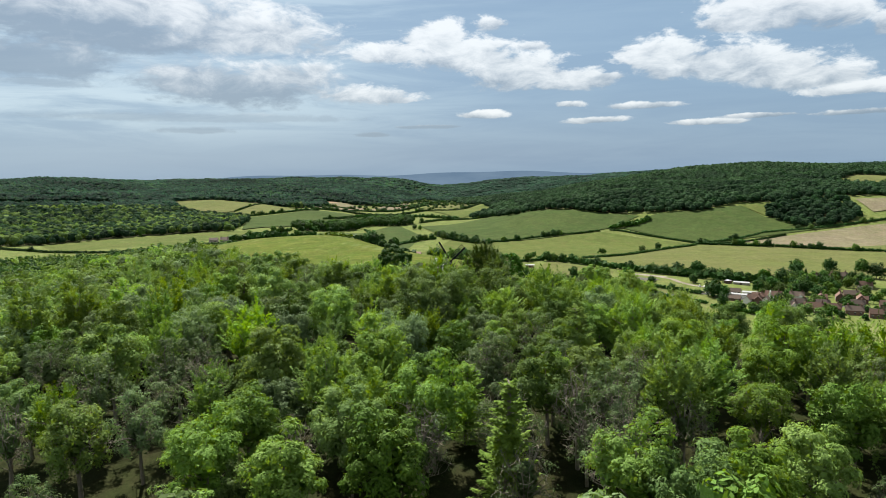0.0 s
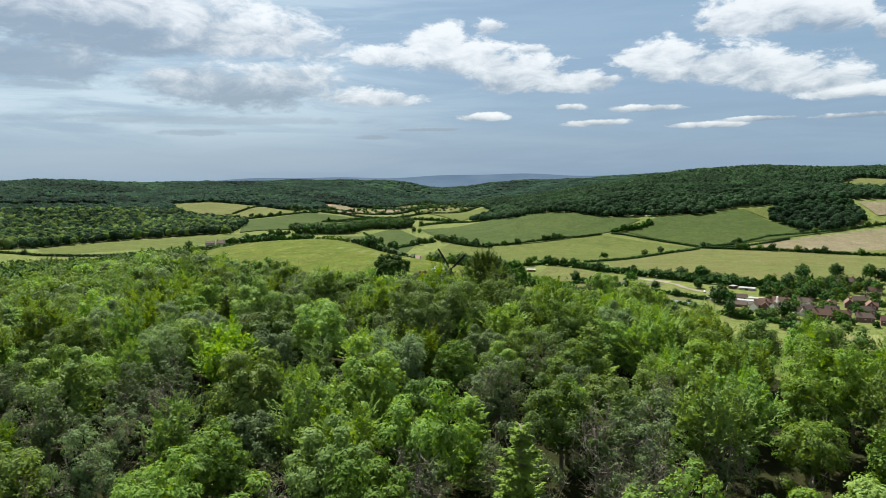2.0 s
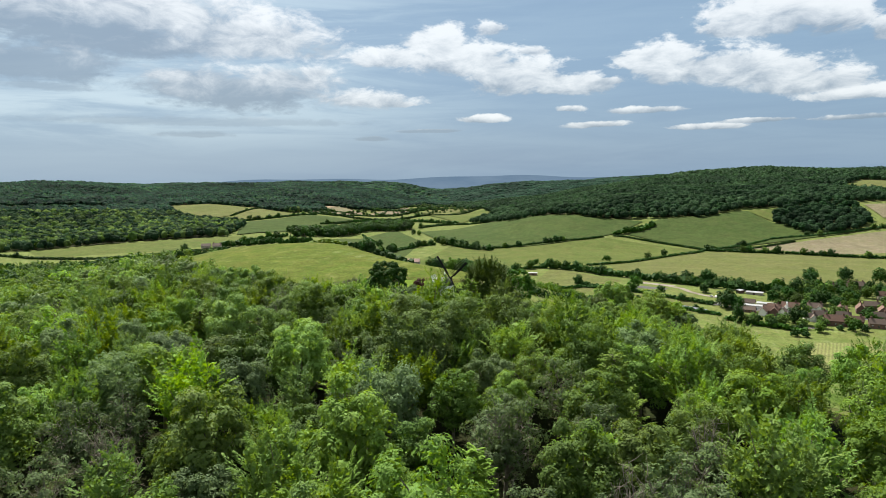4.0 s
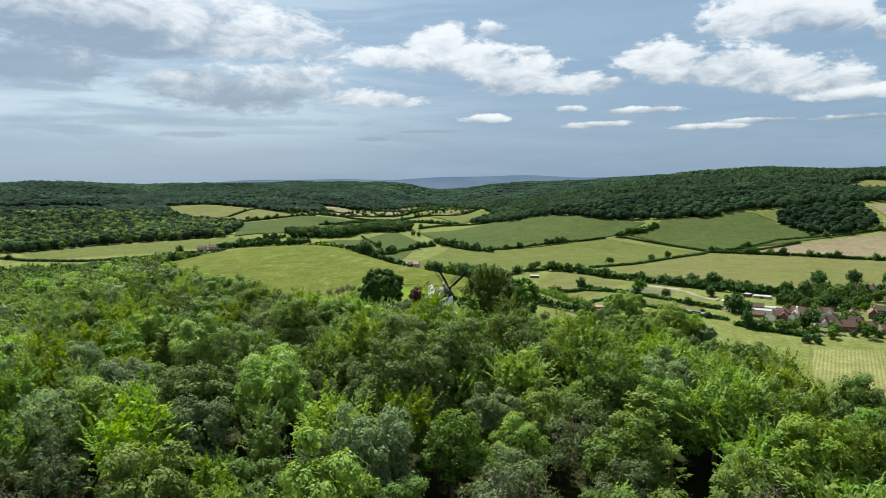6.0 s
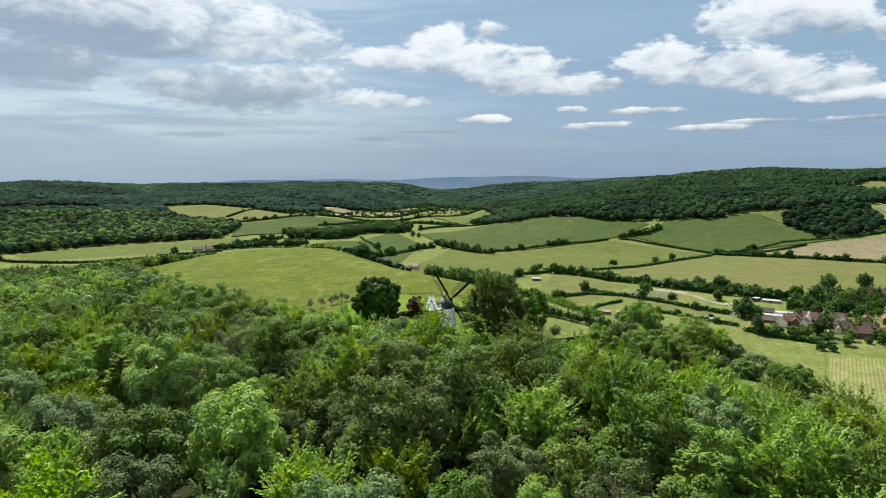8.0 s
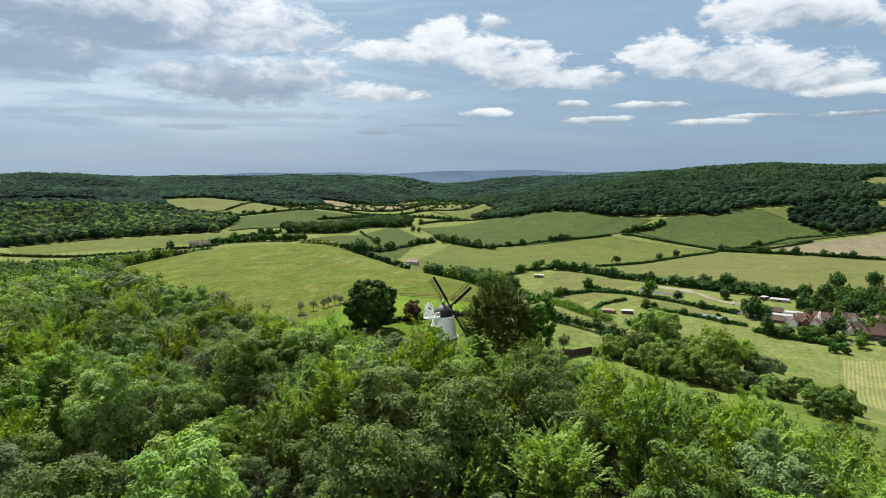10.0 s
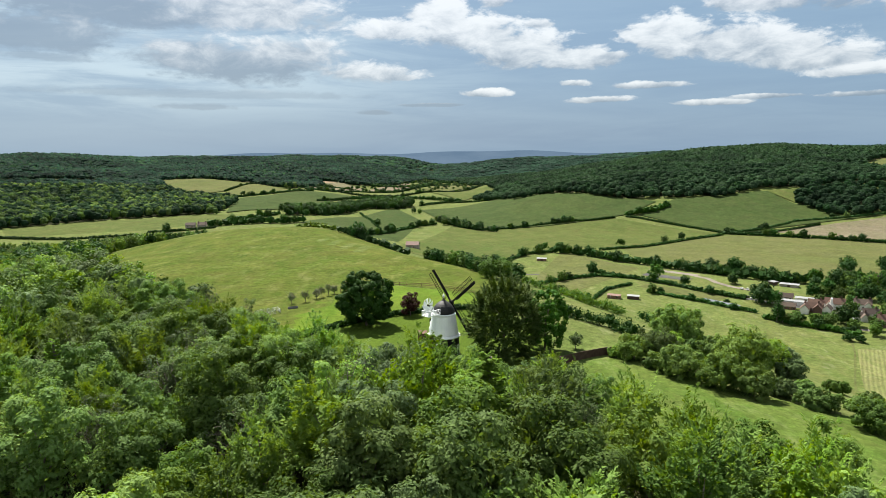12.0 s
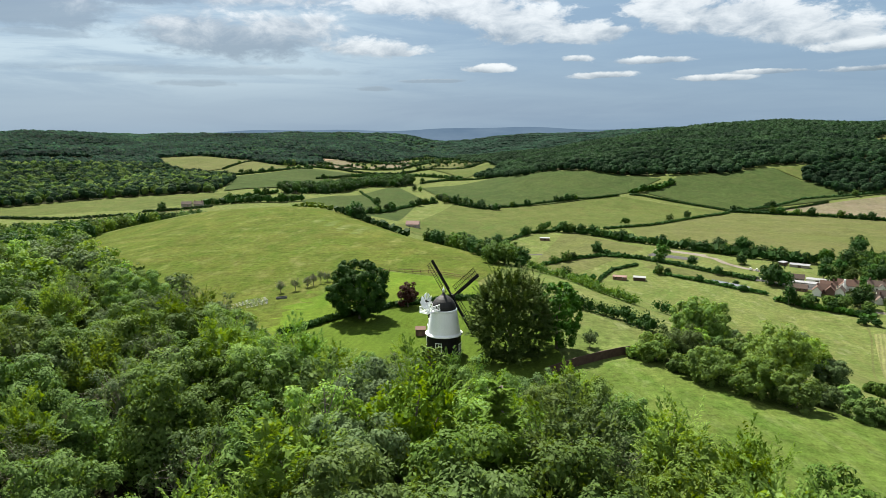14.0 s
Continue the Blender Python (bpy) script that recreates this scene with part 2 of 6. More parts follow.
def grass_mat(name, a, b, c, patch=0.02, tuft=0.8, turn=0.0, row=0.0, row_amt=0.0, flecks=0.25, fleck_size=0.35, rough=0.28):
    """Grassland: broad patches, tufts, and faint mowing lines where there are any."""
    k = Nodes(name)
    col = k.mix(k.span(k.noise(patch, 6.0, 0.6, None, 0.6), 0.35, 0.65), a, b)
    col = k.mix(k.span(k.noise(patch * 9, 5.0, 0.65, k.stretch(1, 0.45, 1, turn), 0.4), 0.42, 0.72, 0, 0.75), col, c)
    col = k.mix(k.span(k.noise(0.07, 5.0, 0.65, k.stretch(1, 0.6, 1, turn + 40), 0.5), 0.45, 0.75, 0, 0.45), col, (c[0] * 1.12, c[1] * 0.92, c[2]))
    col = k.hsv(col, 0.5, 1.0, k.span(k.noise(tuft, 4.0, 0.7), 0.25, 0.75, 1 - rough, 1 + rough))
    col = k.hsv(col, 0.5, 1.0, k.span(k.noise(tuft * 5, 3.0, 0.75, k.stretch(1, 0.6, 1, turn)), 0.28, 0.72, 0.70, 1.30))
    fleck = k.span(k.noise(fleck_size, 4.0, 0.8, k.stretch(1, 0.4, 1, turn)), 0.54, 0.70, 0, flecks)
    col = k.mix(fleck, col, tuple(min(1.0, v * f) for v, f in zip(c, (1.75, 1.65, 2.6))))
    col = k.hsv(col, 0.5, 1.0, k.span(k.noise(0.05, 5.0, 0.6, None, 0.8), 0.3, 0.7, 0.84, 1.17))
    if row_amt:
        col = k.hsv(col, 0.5, 1.0, k.span(k.wave(row, k.stretch(1, 1, 0, turn), 1.5), 0, 1, 1 - row_amt, 1 + row_amt))
    k.bump(k.noise(tuft * 2.5, 5.0, 0.75), 0.6, 0.25)
    return k.done(col, 0.95, 0.0, 0.02)


def plain_mat(name, a, b, scale=1.5, rough=0.7, spec=0.3, bump=0.2, fine=18.0, metal=0.0):
    k = Nodes(name)
    col = k.mix(k.span(k.noise(scale, 6.0, 0.65), 0.35, 0.7), a, b)
    col = k.hsv(col, 0.5, 1.0, k.span(k.noise(fine, 3.0), 0.3, 0.7, 0.88, 1.1))
    k.bump(k.noise(fine, 4.0, 0.7), bump, 0.03)
    return k.done(col, rough, metal, spec)


def brick_like(name, a, b):
    k = Nodes(name)
    col = k.mix(k.each(), a, b)
    col = k.mix(k.span(k.noise(0.9, 6.0, 0.7), 0.4, 0.7, 0, 0.7), col, k.hsv(col, 0.51, 0.75, 0.62))
    k.bump(k.noise(9.0, 4.0), 0.3, 0.03)
    return k.done(col, 0.85, 0.0, 0.2)


M_MEADOW = grass_mat("meadow_grass", (0.0352, 0.0592, 0.0074), (0.0484, 0.0677, 0.0101), (0.0730, 0.0799, 0.0184), 0.012, 0.5, 20, 0.0, 0.0, 0.55, 0.16, 0.40)
# pasture, deep green and hay carry extra blue, standing in for valley haze
M_PASTURE = grass_mat("pasture_grass", (0.0428, 0.0652, 0.0155), (0.0563, 0.0707, 0.0190), (0.0670, 0.0752, 0.0250), 0.009, 0.3, 60)
M_SLOPE = grass_mat("rough_slope_grass", (0.0583, 0.0846, 0.0206), (0.0729, 0.0930, 0.0268), (0.0908, 0.1014, 0.0350), 0.02, 0.4, 30, 0.0, 0.0, 0.5, 0.2, 0.40)
M_BANK = grass_mat("lush_bank_grass", (0.040, 0.073, 0.012), (0.054, 0.084, 0.016), (0.074, 0.092, 0.024), 0.03, 0.6, 30, 0.0, 0.0, 0.4, 0.3, 0.4)
# cloud shade over the eastern fields is put into this darker green
M_GREEN = grass_mat("deep_green_shaded_grass", (0.0256, 0.0434, 0.0120), (0.0325, 0.0487, 0.0135), (0.0367, 0.0505, 0.0167), 0.006, 0.25, 35)
M_HAY = grass_mat("cut_hay_grass", (0.0629, 0.0746, 0.0254), (0.0773, 0.0783, 0.0327), (0.0619, 0.0774, 0.0213), 0.008, 0.3, -20, 0.07, 0.04)
M_TAN = grass_mat("pale_stubble", (0.102, 0.093, 0.058), (0.089, 0.088, 0.046), (0.117, 0.101, 0.071), 0.01, 0.3, -30, 0.07, 0.07)
M_PADDOCK = grass_mat("paddock_grass", (0.048, 0.089, 0.009), (0.062, 0.101, 0.011), (0.076, 0.107, 0.015), 0.03, 0.7, 20)
M_LAWN = grass_mat("mown_lawn", (0.046, 0.078, 0.010), (0.055, 0.084, 0.012), (0.044, 0.072, 0.008), 0.05, 1.2, 15, 0.22, 0.05)
M_ROWS = grass_mat("crop_rows", (0.098, 0.112, 0.040), (0.086, 0.101, 0.033), (0.125, 0.124, 0.056), 0.03, 0.6, 31.5, 0.17, 0.16)
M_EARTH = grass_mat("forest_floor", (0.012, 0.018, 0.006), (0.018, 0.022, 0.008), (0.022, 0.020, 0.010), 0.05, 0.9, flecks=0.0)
M_SOIL = grass_mat("bare_soil", (0.163, 0.125, 0.082), (0.189, 0.146, 0.099), (0.138, 0.103, 0.065), 0.02, 0.5)
M_GRAVEL = grass_mat("pale_gravel", (0.1412, 0.1271, 0.1045), (0.1693, 0.1552, 0.1318), (0.1225, 0.1100, 0.0913), 0.05, 0.9)
M_TARMAC = grass_mat("grey_tarmac", (0.065, 0.065, 0.065), (0.082, 0.082, 0.081), (0.052, 0.052, 0.052), 0.05, 0.9)
GROUND_MATS = [M_PASTURE, M_MEADOW, M_GREEN, M_HAY, M_TAN, M_LAWN, M_ROWS, M_EARTH, M_SOIL, M_GRAVEL, M_TARMAC]

L_FRESH = leaf_mat("fresh_green_leaves", (0.07238, 0.1387, 0.02464), (0.1231, 0.2192, 0.04092), 0.012)
L_MID = leaf_mat("mid_green_leaves", (0.05356, 0.1057, 0.02392), (0.09651, 0.169, 0.03962), 0.014)
L_DARK = leaf_mat("dark_green_leaves", (0.0110, 0.0379, 0.0077), (0.0231, 0.0667, 0.0121), 0.012, 0.15)
L_YELLOW = leaf_mat("yellow_green_leaves", (0.06974, 0.1311, 0.0176), (0.1103, 0.194, 0.02959), 0.012)
L_PALE = leaf_mat("pale_grey_green_leaves", (0.0578, 0.0977, 0.0372), (0.0955, 0.1466, 0.0614), 0.012)
L_OLIVE = leaf_mat("olive_brown_leaves", (0.0451, 0.0764, 0.0287), (0.0756, 0.1174, 0.0461), 0.012)
L_CHESTNUT = leaf_mat("dark_chestnut_leaves", (0.0150, 0.0440, 0.0095), (0.0300, 0.0760, 0.0150), 0.010, 0.15)
L_RED = leaf_mat("copper_leaves", (0.030, 0.015, 0.012), (0.062, 0.027, 0.021), 0.008, 0.15)


L_OAK = leaf_mat("oak_leaves", (0.0311, 0.0722, 0.0111), (0.0611, 0.1175, 0.0182), 0.012, 0.15)
# L_FAR holds haze blue and cloud shade in its colour, L_FARLIT sunlight
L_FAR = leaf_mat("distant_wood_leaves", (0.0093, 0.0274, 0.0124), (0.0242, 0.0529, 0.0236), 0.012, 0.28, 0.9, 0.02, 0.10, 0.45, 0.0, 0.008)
L_FARLIT = leaf_mat("distant_sunlit_leaves", (0.0413, 0.0864, 0.0216), (0.0750, 0.1296, 0.0317), 0.012, 0.30, 0.9, 0.02, 0.10, 0.45, 0.0, 0.008)
# aerial haze is painted in: bluer colour, and more translucency to soften contrast
L_HAZE = leaf_mat("far_off_haze_blue_leaves", (0.0150, 0.0330, 0.0260), (0.0230, 0.0470, 0.0350), 0.008, 0.5, 0.9, 0.006, 0.10, 0.2, 0.0, 0.004)
L_HAZELIT = leaf_mat("far_off_sunlit_haze_leaves", (0.0230, 0.0490, 0.0290), (0.0330, 0.0640, 0.0380), 0.008, 0.5, 0.9, 0.006, 0.10, 0.2, 0.0, 0.004)
M_BARK = plain_mat("grey_bark", (0.11, 0.095, 0.075), (0.19, 0.17, 0.14), 3.0, 0.9, 0.15, 0.5)
M_TWIG = plain_mat("pale_twigs", (0.12, 0.105, 0.085), (0.20, 0.178, 0.145), 3.0, 0.9, 0.15, 0.4)
M_WHITE = plain_mat("white_weatherboard_paint", (0.80, 0.825, 0.845), (0.87, 0.89, 0.905), 0.8, 0.55, 0.35, 0.08)
M_BLACK = plain_mat("black_tarred_boards", (0.007, 0.007, 0.008), (0.012, 0.012, 0.012), 1.2, 0.7, 0.15, 0.25)
M_CAP = plain_mat("dark_cap_boards", (0.010, 0.010, 0.010), (0.018, 0.017, 0.017), 1.4, 0.6, 0.35, 0.25)
M_GLASS = plain_mat("dark_window_glass", (0.02, 0.024, 0.028), (0.03, 0.035, 0.04), 1.0, 0.08, 0.6, 0.0)
M_WOOD = plain_mat("weathered_brown_wood", (0.13, 0.085, 0.055), (0.20, 0.135, 0.09), 2.0, 0.85, 0.2, 0.4)


L_MOSS = leaf_mat("dull_olive_yew_leaves", (0.0336, 0.0663, 0.0114), (0.0672, 0.1177, 0.0199), 0.006, 0.12)
L_DEEP = leaf_mat("deep_green_beech_leaves", (0.0161, 0.0578, 0.0076), (0.0348, 0.0986, 0.0110), 0.006, 0.18)
M_METAL = plain_mat("galvanised_metal", (0.26, 0.27, 0.28), (0.36, 0.37, 0.38), 2.0, 0.45, 0.5, 0.05, 18, 0.6)
M_SLATE = plain_mat("grey_slate", (0.075, 0.08, 0.088), (0.12, 0.125, 0.135), 0.8, 0.6, 0.35, 0.3, 4.0)
M_FENCE = plain_mat("dark_brown_boards", (0.050, 0.032, 0.024), (0.085, 0.055, 0.042), 1.2, 0.8, 0.2, 0.3)
M_BRICK = brick_like("red_brick", (0.112, 0.065, 0.052), (0.150, 0.090, 0.073))
M_TILE = brick_like("clay_roof_tiles", (0.078, 0.046, 0.036), (0.128, 0.073, 0.054))
M_TILE2 = brick_like("brown_mossy_tiles", (0.070, 0.052, 0.044), (0.108, 0.078, 0.062))
M_RENDER = plain_mat("white_rendered_wall", (0.62, 0.61, 0.58), (0.72, 0.71, 0.68), 0.5, 0.85, 0.2, 0.15)
M_FLINT = plain_mat("flint_and_brick_wall", (0.258, 0.232, 0.198), (0.327, 0.292, 0.249), 0.7, 0.9, 0.2, 0.4)
M_REDTIN = plain_mat("faded_red_roof", (0.142, 0.071, 0.055), (0.170, 0.103, 0.083), 0.6, 0.7, 0.3, 0.1)
M_TINROOF = plain_mat("pale_sheet_roof", (0.172, 0.176, 0.181), (0.232, 0.237, 0.241), 0.4, 0.5, 0.4, 0.05)
M_SOLAR = plain_mat("blue_grey_panels", (0.08, 0.095, 0.115), (0.11, 0.125, 0.145), 0.5, 0.75, 0.2, 0.05)
M_CARWHITE = plain_mat("white_car_paint", (0.72, 0.72, 0.72), (0.78, 0.78, 0.78), 1.0, 0.3, 0.5, 0.0)
M_CARDARK = plain_mat("dark_car_paint", (0.05, 0.055, 0.065), (0.07, 0.075, 0.085), 1.0, 0.3, 0.5, 0.0)
M_TYRE = plain_mat("black_tyre", (0.02, 0.02, 0.02), (0.03, 0.03, 0.03), 1.0, 0.85, 0.2, 0.1)


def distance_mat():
    k = Nodes("glowing_haze_blue")
    # haze is painted into this blue, which glows by itself
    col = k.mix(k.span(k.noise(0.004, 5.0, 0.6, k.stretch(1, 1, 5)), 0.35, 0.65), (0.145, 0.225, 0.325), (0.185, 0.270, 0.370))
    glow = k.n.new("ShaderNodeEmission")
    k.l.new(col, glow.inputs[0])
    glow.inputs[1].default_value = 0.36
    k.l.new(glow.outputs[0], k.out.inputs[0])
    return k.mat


M_DISTANCE = distance_mat()


# ---------------------------------------------------------------- terrain
def sstep(t):
    t = np.clip(t, 0.0, 1.0)
    return t * t * (3 - 2 * t)


# the crest of the near spur: x, y, height
CREST = np.array([(60, -420, -14), (46, -300, -8), (30, -160, -1), (16, -80, 4.5), (0, 0, 1.0),
                  (-58, 160, -4.5), (-92, 250, -6.0), (-110, 306, -7.6), (-122, 365, -17), (-140, 440, -34), (-175, 590, -46), (-260, 780, -46)], float)


def height(x, y):
    """Ground height in metres, for arrays or numbers."""
    x, y = np.asarray(x, float), np.asarray(y, float)
    # distance from the crest line, its side and the crest's height there
    best = np.full(np.broadcast(x, y).shape, 1e9)
    side, top = np.zeros_like(best), np.zeros_like(best)
    for (ax, ay, az), (bx, by, bz) in zip(CREST[:-1], CREST[1:]):
        ux, uy = bx - ax, by - ay
        s = np.clip(((x - ax) * ux + (y - ay) * uy) / (ux * ux + uy * uy), 0, 1)
        dx, dy = x - ax - s * ux, y - ay - s * uy
        d = np.hypot(dx, dy)
        near = d < best
        best = np.where(near, d, best)
        side = np.where(near, ux * dy - uy * dx, side)
        top = np.where(near, az + s * (bz - az), top)
    # valley floor, higher in the west
    floor = -63 + 20 * sstep((-x - 120) / 260)
    dome = sstep((y - 110) / 140)         # the meadow's dome falls away faster than the rest of the spur
    east = sstep((best - 25 + 19 * dome) / (225 - 35 * dome))
    west = sstep((best - 60 + 45 * dome) / (330 - 60 * dome))
    blend = np.where(side < 0, east, west)
    z = top * (1 - blend) + np.minimum(floor, top) * blend
    # western woods climb behind the left valley
    r = np.hypot(x, y + 112)
    rise = sstep((r - 900) / 1900) * sstep((-x - 60 - 0.02 * y) / 500)
    z = z + (56 + 18 * sstep((-x / np.maximum(y + 112, 200) - 0.42) / 0.2)) * rise
    # wooded hill in the east
    v = (y - 660) + 0.15 * (x - 300)
    z = z + 54 * sstep(v / 440) * sstep((x + 10 - 0.03 * (y - 900)) / (290 + 0.5 * np.maximum(y - 1000, 0)))
    z = z + 50 * sstep((v - 350) / 950) * sstep((x / np.maximum(y + 112, 200) - 0.05) / 0.5)
    # the land lifts to the far horizon
    z = z + 48 * sstep((y - 2500) / 2300) * (1 - rise) * sstep(1.3 - np.abs(x) / 1500) * 0.9
    # the valley runs on between the far ridges
    z = z - 34 * sstep((y - 1900) / 1500) * np.exp(-((x / np.maximum(y + 112, 200) - 0.004) / 0.055) ** 2)
    # folds and combes in the wooded hills
    far_off = sstep((r - 950) / 500)
    z = z + far_off * (7 * np.sin(x / 120.0 + 0.6 * np.sin(y / 210.0)) * np.sin(y / 260.0 + 1.0) + 4 * np.sin(x / 61.0 + y / 97.0) * np.sin(x / 143.0 - y / 88.0))
    # gentle unevenness
    z = z + 0.35 * np.sin(x / 23.0 + 1.3) * np.sin(y / 31.0) + 1.6 * np.sin(x / 150.0) * np.sin(y / 190.0 + 0.7) * sstep((r - 300) / 500)
    return z


def ground_z(x, y):
    return float(height(x, y))


# ---------------------------------------------------------------- mesh helpers
def np_mesh(name, verts, faces, mats, mat_index=None, smooth=False):
    """A mesh from arrays: verts n x 3 and faces m x 3 or m x 4."""
    verts, faces = np.asarray(verts, np.float32), np.asarray(faces, np.int32)
    me = bpy.data.meshes.new(name)
    k = faces.shape[1]
    me.vertices.add(len(verts))
    me.vertices.foreach_set("co", verts.ravel())
    me.loops.add(faces.size)
    me.loops.foreach_set("vertex_index", faces.ravel())
    me.polygons.add(len(faces))
    me.polygons.foreach_set("loop_start", np.arange(0, faces.size, k, dtype=np.int32))
    for m in mats:
        me.materials.append(m)
    if mat_index is not None:
        me.polygons.foreach_set("material_index", np.asarray(mat_index, np.int32))
    if smooth:
        me.polygons.foreach_set("use_smooth", np.ones(len(faces), bool))
    me.update(calc_edges=True)
    return me


def part(name, bm, material, parent, label="", smooth=False):
    """A bmesh as one mesh object under a thing or under a part."""
    me = bpy.data.meshes.new(name)
    for f in bm.faces:
        f.smooth = smooth
    bm.to_mesh(me)
    bm.free()
    me.materials.append(material)
    ob = new(name, me)
    ob.parent = parent
    if label:
        ob["label"] = label
    return ob


def inside(poly, x, y):
    """Which of the points lie in the polygon."""
    res = np.zeros(np.shape(x), bool)
    n = len(poly)
    for i in range(n):
        (ax, ay), (bx, by) = poly[i], poly[(i + 1) % n]
        if ay == by:
            continue
        cut = (np.minimum(ay, by) < y) & (y <= np.maximum(ay, by))
        res ^= cut & (x < ax + (y - ay) * (bx - ax) / (by - ay))
    return res


# ---------------------------------------------------------------- plan of fields and woods
MEADOW = [(-36, 4), (-66, 24), (-128, 84), (-215, 215), (-225, 330), (-200, 430), (-120, 460), (-70, 360), (-10, 240), (12, 160), (20, 95), (9, 62), (-17, 82), (-30, 70)]
GARDEN = [(-34, 10), (-24, 22), (-13, 33), (9, 40), (22, 20), (20, -16), (8, -22), (-20, -20), (-34, -8)]
PADDOCK = [(-46, 36), (-30, 69), (-17, 80), (9, 62), (9, 40), (-13, 33), (-24, 22), (-36, 8)]
NEAR_WOOD = [(-30, -3), (-47, 14), (-68, 34), (-97, 68), (-135, 124), (-206, 222), (-216, 330), (-186, 440), (-240, 470), (-330, 430), (-520, 380), (-520, -420), (260, -420), (240, -170), (120, -100),
             (84, -92), (54, -81), (42, -75), (32, -62), (25, -53), (18, -40), (8, -26), (-16, -16)]
OPEN_EDGE = [(-216, 330), (-206, 222), (-135, 124), (-97, 68), (-68, 34), (-47, 14), (-30, -3), (-16, -16), (8, -26), (18, -40), (25, -53), (32, -62), (42, -75), (54, -81), (84, -92), (120, -100)]
WOOD_WEST = [(-528, 645), (-446, 738), (-330, 800), (-345, 900), (-372, 1033), (-440, 1090), (-480, 1180), (-560, 1200), (-690, 1420), (-480, 1470), (-345, 1300),
             (-300, 1500), (-360, 1640), (-230, 1780), (-150, 2050), (-70, 2350), (-30, 2700), (-20, 4650), (-3600, 4000), (-3200, 900), (-900, 480)]
WEST_GAPS = [[(-900, 1190), (-760, 1290), (-820, 1400), (-1100, 1330), (-1050, 1200)]]
EAST_GAPS = [[(880, 1270), (930, 1225), (1150, 1260), (1250, 1400), (1020, 1410)]]
WOOD_EAST = [(96, 1160), (120, 1052), (199, 990), (272, 905), (345, 898), (441, 887), (505, 925), (574, 912), (700, 930), (1100, 1010), (2200, 1100), (3300, 2400),
             (2600, 4200), (300, 4700), (20, 4600), (30, 3000), (50, 2500), (20, 2000), (110, 1750), (130, 1400), (60, 1300)]
COPSE = [(518, 838), (545, 880), (574, 905), (680, 900), (650, 800), (600, 768), (532, 760)]
FIELDS = [
    (3, [(190, 570), (343, 673), (640, 640), (640, 380), (360, 408), (293, 390), (246, 424), (223, 450), (187, 513)]),
    (0, [(-60, 470), (7, 780), (238, 800), (348, 685), (188, 578), (98, 549), (20, 420), (-30, 380)]),
    (2, [(-46, 1024), (108, 1155), (198, 984), (282, 906), (327, 881), (265, 813), (82, 748), (7, 805)]),
    (2, [(279, 805), (354, 886), (508, 905), (514, 830), (600, 760), (359, 694)]),
    (0, [(508, 905), (569, 905), (518, 838)]),
    (4, [(408, 694), (595, 750), (900, 800), (900, 640), (502, 625)]),
    (4, [(700, 900), (1000, 960), (1000, 860), (680, 820)]),
    (2, [(-185, 681), (-160, 842), (-94, 1068), (-40, 865), (-52, 560), (-153, 645)]),
    (2, [(-400, 1107), (-327, 1225), (-202, 1418), (-249, 939), (-321, 814)]),
    (0, [(-536, 645), (-440, 735), (-305, 802), (-280, 692), (-340, 614), (-467, 556)]),
    (3, [(-331, 602), (-282, 615), (-230, 520), (-300, 500)]),
    (3, [(-690, 1420), (-476, 1460), (-476, 1287), (-533, 1205)]),
    (3, [(-469, 1267), (-463, 1451), (-335, 1258), (-417, 1160)]),
    (4, [(-352, 1503), (-306, 1731), (-234, 1672), (-219, 1549), (-307, 1351)]),
    (4, [(-217, 1655), (-138, 2118), (-78, 1817), (-192, 1569)]),
    (3, [(-64, 1675), (102, 1902), (92, 1711), (-17, 1553)]),
    (0, [(-40, 1500), (120, 1640), (125, 1500), (40, 1300)]),
    (3, [(27, 260), (121, 545), (172, 444), (142, 406)]),
    (6, [(216, 204), (330, 196), (240, 60), (150, 60), (163, 112)]),
    (8, [(-352, 1500), (-325, 1640), (-300, 1660), (-320, 1480)]),
]

# ---------------------------------------------------------------- the ground, one sheet to the horizon
APEX = (0.0, -230.0)
fan = np.radians(np.concatenate([np.linspace(-180, -46, 40)[:-1], np.linspace(-46, 46, 300), np.linspace(46, 180, 40)[1:-1]]))
reach = np.concatenate([np.linspace(0.5, 60, 24)[:-1], np.geomspace(60, 4880, 400)])
gr, ga = np.meshgrid(reach, fan, indexing="ij")
gx, gy = APEX[0] + gr * np.sin(ga), APEX[1] + gr * np.cos(ga)
gz = height(gx, gy)
nr, na = gr.shape
ii, jj = np.meshgrid(np.arange(nr - 1), np.arange(na), indexing="ij")
j2 = (jj + 1) % na
gfaces = np.stack([ii * na + jj, (ii + 1) * na + jj, (ii + 1) * na + j2, ii * na + j2], -1).reshape(-1, 4)[:, ::-1]
fx, fy = gx.ravel()[gfaces].mean(1), gy.ravel()[gfaces].mean(1)
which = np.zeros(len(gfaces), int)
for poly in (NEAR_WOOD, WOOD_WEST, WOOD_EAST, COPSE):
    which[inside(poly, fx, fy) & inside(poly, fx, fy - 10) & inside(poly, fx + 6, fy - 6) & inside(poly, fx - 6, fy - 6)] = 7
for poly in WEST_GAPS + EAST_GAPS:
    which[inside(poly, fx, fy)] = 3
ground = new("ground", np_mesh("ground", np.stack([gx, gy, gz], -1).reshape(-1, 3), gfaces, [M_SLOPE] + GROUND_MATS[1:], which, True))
tagged(ground, "rolling grassland of pastures, hay fields and woodland floor", "ground", kind="structure")



